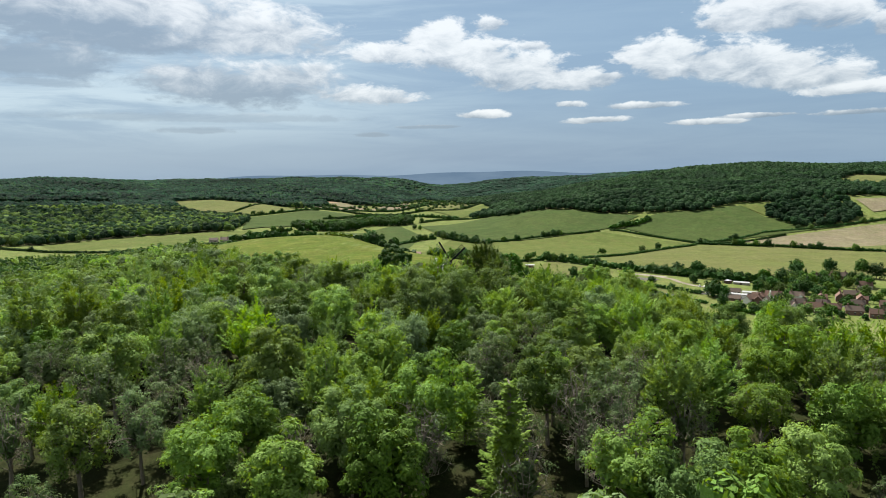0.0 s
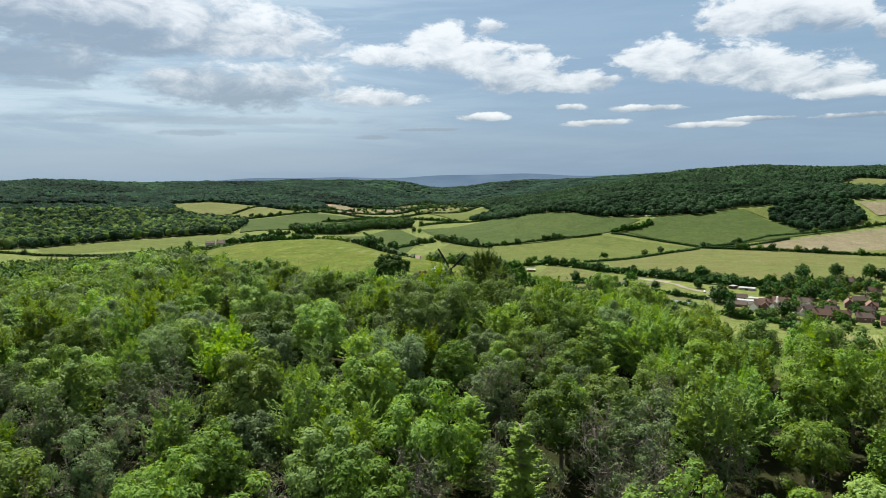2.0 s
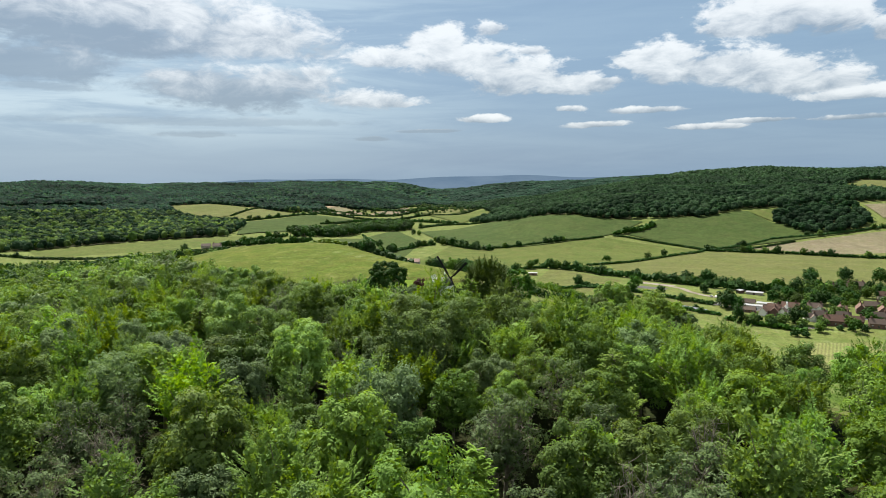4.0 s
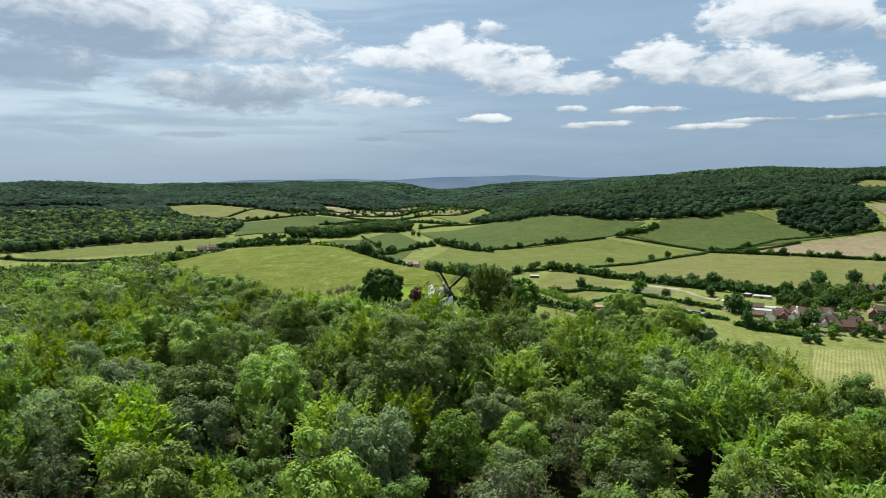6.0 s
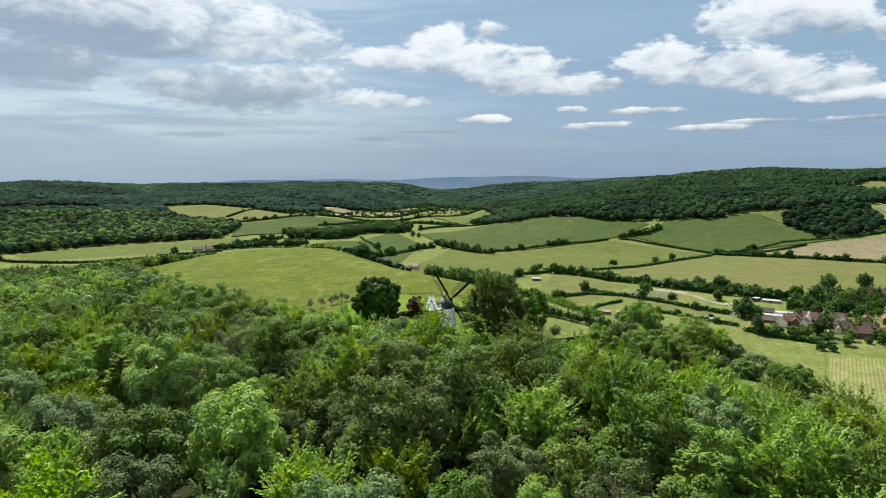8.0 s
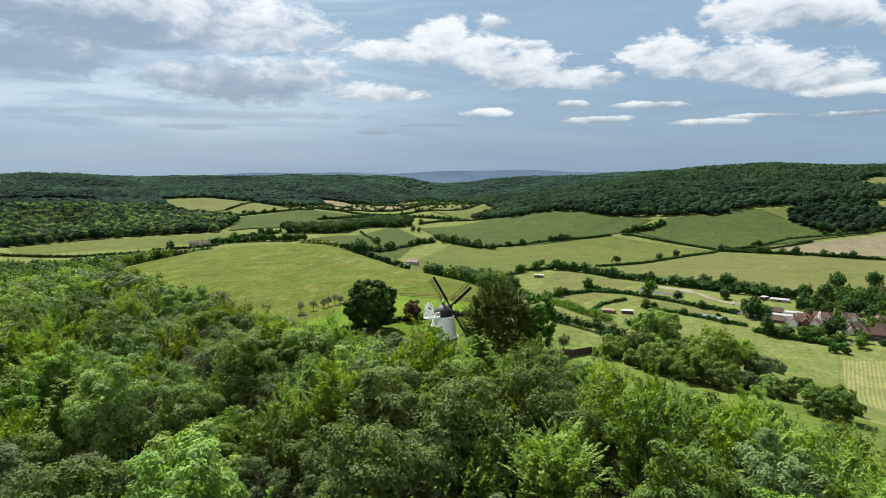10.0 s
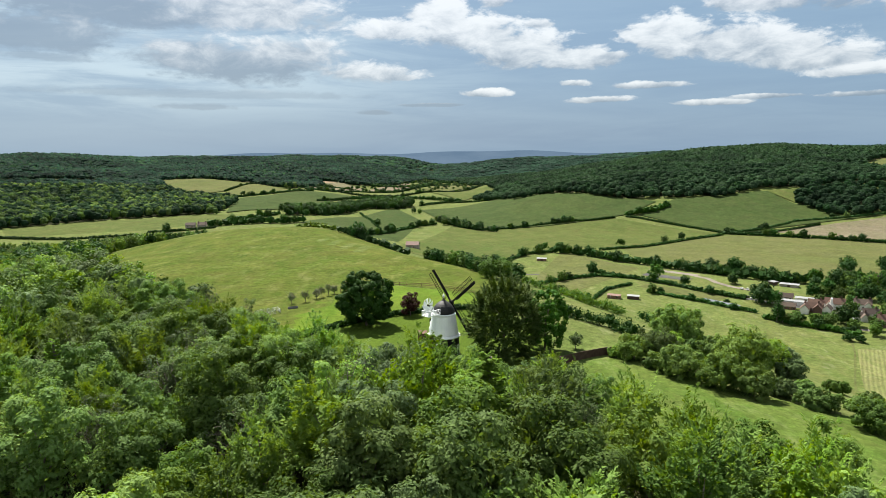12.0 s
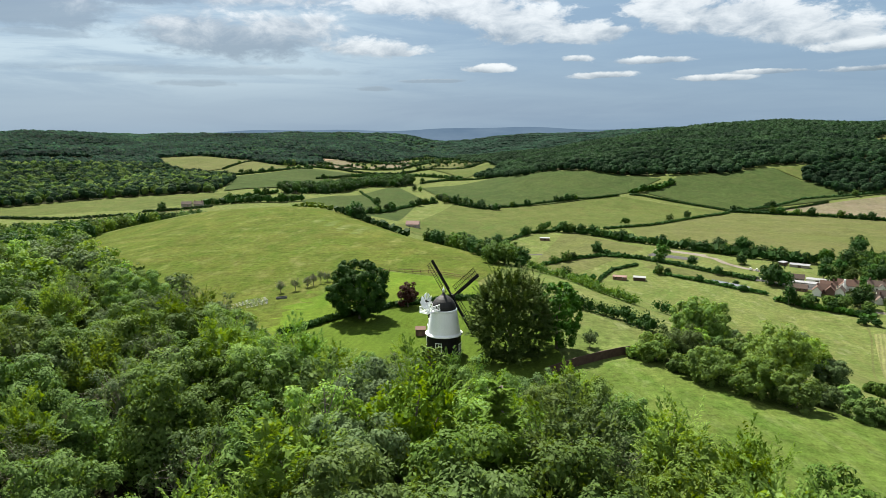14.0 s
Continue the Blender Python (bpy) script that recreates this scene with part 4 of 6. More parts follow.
def plant(k, x, y, s):
    m = pose(x, y, ground_z(x, y) - 0.2, wood_rng.uniform(-4, 4), wood_rng.uniform(-4, 4), wood_rng.uniform(0, 360)) @ Matrix.Diagonal((s, s, s * wood_rng.uniform(0.92, 1.1), 1))
    form = (k, len(standing) % FORMS)
    t = copy_thing(PROTO[k][form[1]], m) if form in first else PROTO[k][form[1]]
    t.matrix_basis = m
    first.add(form)
    standing.append((x, y))


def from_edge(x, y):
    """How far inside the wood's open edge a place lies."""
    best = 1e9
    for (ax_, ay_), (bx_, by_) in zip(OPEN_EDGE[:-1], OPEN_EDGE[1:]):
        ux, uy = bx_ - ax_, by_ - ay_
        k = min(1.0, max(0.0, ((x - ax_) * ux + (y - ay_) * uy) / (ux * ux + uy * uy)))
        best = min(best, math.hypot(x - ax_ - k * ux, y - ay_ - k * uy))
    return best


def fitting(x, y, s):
    """Scale capped near open edges, raised before the mill, fitted to the camera's view."""
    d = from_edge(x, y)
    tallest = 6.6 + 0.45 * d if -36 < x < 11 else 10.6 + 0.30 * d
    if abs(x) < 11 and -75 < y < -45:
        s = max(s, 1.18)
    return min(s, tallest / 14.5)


for k, places in KNOWN:
    for x, y in places:
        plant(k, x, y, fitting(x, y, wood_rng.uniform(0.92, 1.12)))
tx, ty = scatter(wood_rng, SINGLE, 6.7)
sx, sy = scatter(wood_rng, [(-46, 10), (-30, -3), (-16, -16), (8, -26), (16, -38), (20, -52), (-40, -52)], 5.4)
tx, ty = np.concatenate([tx, sx]), np.concatenate([ty, sy])
share = np.array([0.14, 0.19, 0.12, 0.15, 0.11, 0.08, 0.02, 0.09, 0.07, 0.03])
kinds = wood_rng.choice(len(KINDS), len(tx), p=share / share.sum())
# mostly bright young beeches and maples on the eastern side
share = np.array([0.24, 0.12, 0.30, 0.14, 0.06, 0.05, 0.02, 0.02, 0.04, 0.01])
kinds = np.where(tx > 12, wood_rng.choice(len(KINDS), len(tx), p=share / share.sum()), kinds)
for x, y, k in zip(tx, ty, kinds):
    apart = 5.5 if y < -50 else 4.2
    if min((x - a) ** 2 + (y - b) ** 2 for a, b in standing) < apart ** 2:
        continue
    if 28 < x < 48 and -139 < y < -119:
        continue                         # a glade
    if y < -134:
        if wood_rng.random() < 0.35:
            continue
        k = int(wood_rng.choice([0, 1, 5, 8, 9], p=[0.15, 0.15, 0.25, 0.15, 0.30]))
        plant(k, x, y, wood_rng.uniform(0.45, 0.78))
        continue
    if x < -34 and y < -112:
        k = int(wood_rng.choice([4, 5, 8, 9, 1], p=[0.2, 0.3, 0.15, 0.25, 0.1]))
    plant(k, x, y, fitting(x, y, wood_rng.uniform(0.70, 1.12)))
# younger trees in the gaps
gx_, gy_ = scatter(wood_rng, SINGLE, 3.6)
for x, y in zip(gx_, gy_):
    if min((x - a) ** 2 + (y - b) ** 2 for a, b in standing) > 5.7 ** 2 and y > -132 and not (28 < x < 48 and y < -119):
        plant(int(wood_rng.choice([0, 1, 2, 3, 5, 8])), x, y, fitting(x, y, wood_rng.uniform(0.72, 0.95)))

# the rest of the near wood
MID = [loose(tree_shape(30 + i, h, r, kind, 18, 34, 0.42, core=0.6, tufts=6)[0], leaf) for i, (h, r, kind, leaf) in enumerate([
    (14, 4.6, "round", L_MID), (15, 4.4, "tall", L_FRESH), (13, 4.4, "round", L_PALE), (14, 4.4, "round", L_OAK), (13.5, 4.2, "round", L_YELLOW), (13, 4.0, "tall", L_OLIVE)])]
mx, my = scatter(wood_rng, NEAR_WOOD, 7.8)
keep = ~inside(SINGLE, mx, my) & (my > -165) & (np.abs(mx) < (my + 225) * 0.72)
mx, my = mx[keep], my[keep]
near = np.hypot(mx, my + 112) < 260
bx, by = mx[~near], my[~near]
mx, my = mx[near], my[near]
kk = wood_rng.choice(6, len(mx), p=[0.3, 0.15, 0.12, 0.22, 0.1, 0.11])
stuff_trees("woodland", "mixed deciduous woodland covering the hillside", MID, mx, my, wood_rng.uniform(0.75, 1.1, len(mx)), wood_rng.uniform(0, 6.28, len(mx)), kk)

# far woods on the western and eastern hills
def far_crown(seed, h, r, leaf, sprays=44, size=1.25, rings=3, sides=7):
    """A far crown: the mass of it, and ragged sprays of foliage over its lobes."""
    rng = np.random.default_rng(seed)
    lobes = unit(rng.normal(size=(8, 3)) + np.array([0, 0, 0.5]))
    shape = np.array([r, r, 0.48 * h])

    def bulge(d):
        return 0.78 + 0.32 * np.clip((d @ lobes.T).max(-1) - 0.5, 0, 1) / 0.5

    e, a = np.meshgrid(-0.7 + 2.2 * np.arange(rings + 1) / rings, 2 * math.pi * np.arange(sides) / sides, indexing="ij")
    d = np.stack([np.cos(e) * np.cos(a), np.cos(e) * np.sin(a), np.sin(e)], -1).reshape(-1, 3)
    v = d * (0.86 * bulge(d) + rng.uniform(-0.06, 0.06, len(d)))[:, None] * shape + np.array([0, 0, 0.5 * h])
    f = np.array([(i * sides + j, i * sides + (j + 1) % sides, (i + 1) * sides + (j + 1) % sides, (i + 1) * sides + j) for i in range(rings) for j in range(sides)])
    d = unit(rng.normal(size=(sprays, 3)) + np.array([0, 0, 0.45]))
    p = d * (bulge(d) * rng.uniform(0.84, 1.05, sprays))[:, None] * shape + np.array([0, 0, 0.5 * h])
    q = spray_quads(rng, p, d + np.array([0, 0, 0.3]) + rng.normal(scale=0.26, size=p.shape), rng.normal(size=p.shape), np.full(sprays, size), 0.62)
    return loose(np.concatenate([v[f], q]), leaf)


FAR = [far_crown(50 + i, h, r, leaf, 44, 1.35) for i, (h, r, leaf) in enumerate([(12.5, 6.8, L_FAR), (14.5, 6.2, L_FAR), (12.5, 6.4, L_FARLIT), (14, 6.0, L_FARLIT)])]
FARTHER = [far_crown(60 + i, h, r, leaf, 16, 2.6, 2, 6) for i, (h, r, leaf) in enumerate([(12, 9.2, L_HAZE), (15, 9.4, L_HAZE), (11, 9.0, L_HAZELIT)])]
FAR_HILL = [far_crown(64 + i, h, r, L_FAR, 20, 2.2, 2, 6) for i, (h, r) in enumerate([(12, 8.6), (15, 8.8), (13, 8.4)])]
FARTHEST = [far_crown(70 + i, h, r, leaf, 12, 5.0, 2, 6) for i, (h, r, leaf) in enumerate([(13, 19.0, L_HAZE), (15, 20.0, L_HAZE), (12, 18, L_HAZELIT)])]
# the far flank of the near wood
FLANK = [loose(tree_shape(80 + i, h, r, kind, 14, 16, 0.70, core=0.72, tufts=4)[0], leaf) for i, (h, r, kind, leaf) in enumerate([
    (11, 4.6, "low", L_MID), (12, 4.4, "low", L_DARK), (10, 4.4, "low", L_FRESH), (11, 4.4, "low", L_DEEP)])]
kk = wood_rng.choice(4, len(bx), p=[0.35, 0.25, 0.15, 0.25])
stuff_trees("woodland", "mixed woodland on the far flank of the spur", FLANK, bx, by, wood_rng.uniform(0.7, 1.1, len(bx)), wood_rng.uniform(0, 6.28, len(bx)), kk)

# the wood goes on behind the start of the flight
bx, by = scatter(wood_rng, [(-110, -262), (110, -262), (110, -160), (62, -158), (54, -156), (-64, -156), (-110, -158)], 8.0)
kk = wood_rng.choice(4, len(bx), p=[0.4, 0.15, 0.25, 0.2])
stuff_trees("woodland", "mixed woodland on the hilltop", FLANK, bx, by, wood_rng.uniform(0.7, 1.0, len(bx)), wood_rng.uniform(0, 6.28, len(bx)), kk)


def far_wood(name, label, poly, gaps, seed, bright=0.3, middle=None, edge=3000):
    rng = np.random.default_rng(seed)
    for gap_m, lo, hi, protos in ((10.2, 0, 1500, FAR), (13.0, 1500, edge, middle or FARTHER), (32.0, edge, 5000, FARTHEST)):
        x, y = scatter(rng, poly, gap_m, 0.6)
        r = np.hypot(x, y + 112)
        keep = (r >= lo) & (r < hi) & (np.abs(x) < (y + 330) * 0.74)
        for gap in gaps:
            keep &= ~inside(gap, x, y)
        x, y = x[keep], y[keep]
        if not len(x):
            continue
        m = len(protos)
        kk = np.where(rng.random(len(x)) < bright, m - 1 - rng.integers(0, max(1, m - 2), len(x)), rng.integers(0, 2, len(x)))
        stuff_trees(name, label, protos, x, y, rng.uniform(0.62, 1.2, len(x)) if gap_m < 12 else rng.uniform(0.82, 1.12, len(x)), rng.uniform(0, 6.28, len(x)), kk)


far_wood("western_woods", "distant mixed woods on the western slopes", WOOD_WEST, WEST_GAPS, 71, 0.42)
far_wood("eastern_woods", "beech woods over the eastern hill, cloud shade put into their colour", WOOD_EAST, EAST_GAPS, 72, 0.0, FAR_HILL, 2500)
far_wood("valley_woods", "woods closing the far valley, haze painted into their colour", [(-60, 2250), (30, 2150), (60, 2600), (60, 4650), (-60, 4650)], [], 74)
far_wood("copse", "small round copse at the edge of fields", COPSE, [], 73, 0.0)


# ---------------------------------------------------------------- building blocks
def ring_bm(rings, sides, turn=0.0, cap_top=False, cap_bottom=False, bm=None):
    """A faceted shell from (radius, z) rings."""
    bm = bm or bmesh.new()
    rows = []
    for r, z in rings:
        rows.append([bm.verts.new((r * math.cos(turn + 2 * math.pi * k / sides), r * math.sin(turn + 2 * math.pi * k / sides), z)) for k in range(sides)])
    for a, b in zip(rows[:-1], rows[1:]):
        for k in range(sides):
            bm.faces.new((a[k], a[(k + 1) % sides], b[(k + 1) % sides], b[k]))
    if cap_top:
        bm.faces.new(rows[-1])
    if cap_bottom:
        bm.faces.new(rows[0][::-1])
    return bm


def box_bm(sx, sy, sz, m=None, bevel=0.0, bm=None):
    """A box of those full sizes about the origin of m, into bm if given."""
    own = bm or bmesh.new()
    made = bmesh.ops.create_cube(own, size=1.0, matrix=(m or Matrix()) @ Matrix.Diagonal((sx, sy, sz, 1)))
    if bevel:
        edges = list({e for v in made["verts"] for e in v.link_edges})
        bmesh.ops.bevel(own, geom=edges, offset=bevel, segments=1, affect="EDGES")
    return own


def beam(bm, a, b, wide, thick=None, up=(0, 0, 1)):
    """A square bar from a to b, into bm."""
    a, b = Vector(a), Vector(b)
    d = b - a
    x = d.cross(Vector(up))
    if x.length < 1e-6:
        x = d.cross(Vector((0, 1, 0)))
    x.normalize()
    y = x.cross(d).normalized()
    m = Matrix((x, d.normalized(), y)).transposed().to_4x4()
    m.translation = (a + b) / 2
    return box_bm(wide, d.length, thick or wide, m, 0, bm)


# ---------------------------------------------------------------- the windmill
MILL_Z = 1.0
AXIS = radians(48)                      # the bearing of the windshaft
mill = tagged(new("windmill"), "white weatherboarded smock windmill with black base, cap and sails", "windmill")
mill.matrix_basis = pose(0, 0, MILL_Z)
part("base", ring_bm([(3.14, -1.5), (3.12, 0.5), (3.02, 3.88)], 24, 0.26), M_BLACK, mill, "black tarred base")
part("skirt", ring_bm([(3.00, 3.80), (3.36, 3.86), (3.38, 4.00), (3.22, 4.10), (2.98, 4.32)], 24, 0.26), M_WHITE, mill)
# overlapping boards, course by course
boards = []
for i in range(26):
    z0, z1 = 4.1 + i * 0.158, 4.1 + (i + 1) * 0.158
    r0, r1 = 2.96 - (z0 - 4.1) * 0.157, 2.96 - (z1 - 4.1) * 0.157
    boards += [(r0 + 0.022, z0), (r1 + 0.004, z1)]
part("tower", ring_bm(boards, 36, 0.26), M_WHITE, mill, "white boarded tapering tower")
part("curb", ring_bm([(2.28, 8.02), (2.42, 8.10), (2.44, 8.42), (2.2, 8.50)], 24, 0.0), M_WHITE, mill)
dome = [(2.18, 8.42), (2.20, 8.7), (2.14, 9.1), (1.98, 9.55), (1.70, 10.0), (1.30, 10.4), (0.85, 10.72), (0.48, 10.95), (0.28, 11.18), (0.16, 11.45)]
cap = part("cap", ring_bm(dome, 24, 0.1, True), M_CAP, mill, "domed black boarded cap")
part("finial", ring_bm([(0.05, 11.4), (0.10, 11.6), (0.20, 11.75), (0.24, 11.9), (0.18, 12.05), (0.06, 12.2), (0.03, 12.5)], 10, 0, True), M_WHITE, mill, "white ball finial")


def mill_opening(name, label, az, r, z, w, h, bars):
    """A window or door on the mill's flank, white frame and dark panes."""
    m = pose(r * math.cos(az), r * math.sin(az), z, 0, 0, math.degrees(az) + 90)
    o = part(name, box_bm(w, 0.16, h, m), M_GLASS, mill, label)
    for sx in (-1, 1):
        part("frame", box_bm(0.12, 0.26, h + 0.2, m @ pose(sx * (w / 2 + 0.04), 0, 0)), M_WHITE, o, "white frame")
    for sz in (-1, 1):
        part("frame", box_bm(w + 0.3, 0.30, 0.12, m @ pose(0, 0, sz * (h / 2 + 0.04))), M_WHITE, o, "white frame")
    for i in range(bars):
        part("glazing_bar", box_bm(w, 0.2, 0.05, m @ pose(0, 0, h * ((i + 1) / (bars + 1) - 0.5))), M_WHITE, o)
    part("glazing_bar", box_bm(0.05, 0.2, h, m), M_WHITE, o)


mill_opening("window", "tall white-framed window", radians(-108), 2.98, 2.0, 0.95, 1.6, 3)
mill_opening("window", "white-framed window in the base", radians(-190), 2.98, 2.4, 0.9, 1.3, 2)
mill_opening("window", "small white-framed tower window", radians(-188), 2.62, 6.0, 0.6, 0.8, 1)
mill_opening("window", "small white-framed tower window", radians(-186), 2.80, 4.95, 0.6, 0.8, 1)
mill_opening("door", "white-framed doorway of the base", radians(-20), 2.98, 1.2, 1.0, 2.0, 1)

# sails: four lattice arms in the plane across the windshaft
ax = Vector((math.cos(AXIS), math.sin(AXIS), 0))
eh = Vector((math.sin(AXIS), -math.cos(AXIS), 0))
ez = Vector((0, 0, 1))
hub = ax * 2.35 + ez * 10.15
bm = bmesh.new()
beam(bm, ax * 0.3 + ez * 10.0, hub + ax * 0.25, 0.42)
part("windshaft", bm, M_BLACK, mill)
bm = bmesh.new()
beam(bm, hub - eh * 0.45, hub + eh * 0.45, 0.5)
beam(bm, hub - ez * 0.45, hub + ez * 0.45, 0.5)
part("canister", bm, M_BLACK, mill)
for q in range(4):
    a = radians(130 + 90 * q)
    d = eh * math.cos(a) + ez * math.sin(a)
    side = eh * math.cos(a + math.pi / 2) + ez * math.sin(a + math.pi / 2)
    bm = bmesh.new()
    beam(bm, hub, hub + d * 7.85, 0.30, 0.22, ax)
    sail = part("sail", bm, M_BLACK, mill, "black lattice sail")
    # leading board
    bm = bmesh.new()
    beam(bm, hub + d * 1.5 - side * 0.28, hub + d * 7.8 - side * 0.24, 0.34, 0.05, ax)
    part("leading_board", bm, M_BLACK, sail)
    for i in range(15):
        r = 1.5 + i * 0.44
        bm = bmesh.new()
        beam(bm, hub + d * r, hub + d * r + side * 1.42 - ax * 0.12, 0.06, 0.06, ax)
        part("sail_bar", bm, M_BLACK, sail)
    for w in (0.75, 1.40):
        bm = bmesh.new()
        beam(bm, hub + d * 1.4 + side * w - ax * 0.08, hub + d * 7.8 + side * w - ax * 0.08, 0.07, 0.06, ax)
        part("hem_lath", bm, M_BLACK, sail)

# fantail on its white stage behind the cap
back = -ax
root = back * 1.7 + ez * 8.75
far = back * 4.3 + ez * 9.35
stage = bmesh.new()
for s in (-0.9, 0.9):
    beam(stage, root + eh * s, back * 5.3 + ez * 8.75 + eh * s, 0.16)
    beam(stage, back * 2.0 + ez * 9.7 + eh * s, back * 5.3 + ez * 9.7 + eh * s, 0.12)
    for k in range(6):
        b0 = back * (2.0 + 0.66 * k)
        beam(stage, b0 + ez * 8.75 + eh * s, b0 + ez * 9.7 + eh * s, 0.09)
    for k in range(0, 5):
        beam(stage, back * (2.0 + 0.66 * k) + ez * 8.75 + eh * s, back * (2.66 + 0.66 * k) + ez * 9.7 + eh * s, 0.08)
    beam(stage, back * 5.2 + ez * 8.8 + eh * s, back * 4.5 + ez * 10.7 + eh * s * 0.35, 0.13)
    beam(stage, back * 3.0 + ez * 8.8 + eh * s, back * 4.5 + ez * 10.7 + eh * s * 0.35, 0.13)
for k in range(6):
    beam(stage, back * (2.2 + 0.6 * k) + ez * 8.72 - eh * 0.95, back * (2.2 + 0.6 * k) + ez * 8.72 + eh * 0.95, 0.3, 0.06)
beam(stage, back * 5.3 + ez * 9.7 - eh * 0.9, back * 5.3 + ez * 9.7 + eh * 0.9, 0.12)
part("fan_stage", stage, M_WHITE, mill, "white railed fantail stage")
fan_c = back * 4.5 + ez * 10.75
bm = bmesh.new()
beam(bm, fan_c - eh * 0.55, fan_c + eh * 0.55, 0.2)
fan_hub = part("fantail", bm, M_BLACK, mill, "white eight-bladed fantail")
for k in range(8):
    a = 2 * math.pi * k / 8 + 0.2
    d = ax * math.cos(a) + ez * math.sin(a)
    side = ax * -math.sin(a) + ez * math.cos(a)
    bm = bmesh.new()
    base_w, tip_w, turn = 0.14, 0.50, 0.14
    quad = [fan_c + d * 0.3 - side * base_w - eh * turn * 0.4, fan_c + d * 0.3 + side * base_w + eh * turn * 0.4, fan_c + d * 1.35 + side * tip_w + eh * turn, fan_c + d * 1.35 - side * tip_w - eh * turn]
    lo = [bm.verts.new(p - eh * 0.02) for p in quad]
    hi = [bm.verts.new(p + eh * 0.02) for p in quad]
    bm.faces.new(lo[::-1])
    bm.faces.new(hi)
    for i in range(4):
        bm.faces.new((lo[i], lo[(i + 1) % 4], hi[(i + 1) % 4], hi[i]))
    part("fan_blade", bm, M_WHITE, fan_hub)


# ---------------------------------------------------------------- trees, hedges and walls round the mill
def single_tree(name, label, leaf, seed, x, y, h, r, kind="round", n=24, count=180, size=0.2, bare=0.0, category="tree", group="", lump=1.0, core=0.62, habit="heads"):
    t = make_tree(name, label, category, leaf, seed, h, r, kind, n, count, size, bare, None, group, lump, core, 10, habit)
    t.matrix_basis = pose(x, y, ground_z(x, y) - 0.15, 0, 0, seed * 47 % 360)
    return t


single_tree("horse_chestnut_tree", "dark green horse chestnut with dense domed crown on the lawn", L_CHESTNUT, 101, -18.6, 24.5, 13.6, 6.3, "low", 96, 165, 0.25, lump=0.5, core=0.80)
single_tree("copper_beech", "small copper beech with dark purple leaves", L_RED, 102, -8.6, 34.0, 6.6, 2.4, "low", 26, 110, 0.18, core=0.7)
single_tree("yew_tree", "huge rounded olive-green tree beside the mill", L_MOSS, 103, 11.8, -3.0, 16.0, 6.6, "yew", 170, 230, 0.19, lump=0.15, core=0.84, habit="fronds")
single_tree("beech_tree", "upright dark green beech beside the mill", L_DEEP, 104, 20.6, 1.6, 13.6, 4.3, "low", 90, 110, 0.22, lump=0.3, core=0.82)
single_tree("apple_tree", "small round garden apple tree", L_PALE, 105, 26.9, 2.4, 3.4, 1.5, "round", 14, 60, 0.15)
single_tree("willow_tree", "large rounded grey-green willow below the wall", L_MID, 106, 50.8, 12.0, 9.4, 5.2, "low", 60, 150, 0.22, lump=0.6, core=0.75)
for i, (x, y, h) in enumerate([(-43.4, 53.7, 3.4), (-39.9, 55.8, 3.6), (-37.6, 59.9, 3.2), (-36.4, 62.0, 3.5), (-35.0, 65.0, 3.8), (-33.6, 67.0, 3.0)]):
    single_tree("sapling", "thin hawthorn sapling in a row on the meadow", L_OLIVE, 110 + i, x, y, h, 1.2, "round", 12, 40, 0.13, 0.2, "tree", "saplings in a row", 1.0, 0.0)
BUSHES = [
    # x, y, height, radius, leaf
    (36.8, -4.6, 4.6, 3.2, 0), (38.6, -10.2, 2.2, 1.5, 3), (41.5, -3.0, 5.8, 3.8, 1), (46.0, 3.0, 5.0, 3.0, 0), (41.8, -14.6, 5.4, 4.0, 1), (45.2, -11.0, 4.2, 2.6, 3),
    (53.0, -2.0, 5.4, 3.2, 1), (50.0, 2.5, 4.2, 2.4, 3), (55.6, -9.0, 9.6, 5.2, 2), (62.0, -4.5, 8.0, 4.0, 2), (65.6, -8.0, 5.6, 2.8, 4), (47.0, -20.6, 5.8, 3.8, 1),
    (51.0, -24.0, 4.6, 3.0, 0), (56.5, -20.5, 2.8, 2.6, 4), (73.0, -27.0, 2.0, 1.8, 3), (64.0, -35.5, 5.2, 4.0, 1), (60.5, -26.0, 3.0, 3.0, 3), (69.5, -22.0, 2.2, 2.0, 1),
    (64.5, -14.5, 2.4, 1.8, 1), (78.0, -2.0, 2.4, 2.2, 3), (84.0, -4.0, 2.0, 2.0, 1), (67.5, 33.0, 2.2, 1.3, 4), (33.6, -3.2, 2.2, 1.3, 0), (60.0, 22.0, 2.6, 1.6, 3),
]
BUSH_LEAF = [(L_FRESH, "bright green"), (L_MID, "mid green"), (L_YELLOW, "yellow-green"), (L_OAK, "dark green"), (L_OLIVE, "olive")]
for i, (x, y, h, r, k) in enumerate(BUSHES):
    leaf, word = BUSH_LEAF[k]
    single_tree("bush", word + " rounded hawthorn bush on the grassy slope", leaf, 130 + i, x, y, h, r, "low", int(10 + 9 * r), 120, 0.19, 0, "bush", "bushes on the slope", 1.1, 0.66)
single_tree("willow_tree", "round grey-green willow alone in the pasture", L_PALE, 107, 162.0, 176.0, 9.5, 6.6, "low", 40, 90, 0.40, core=0.75)


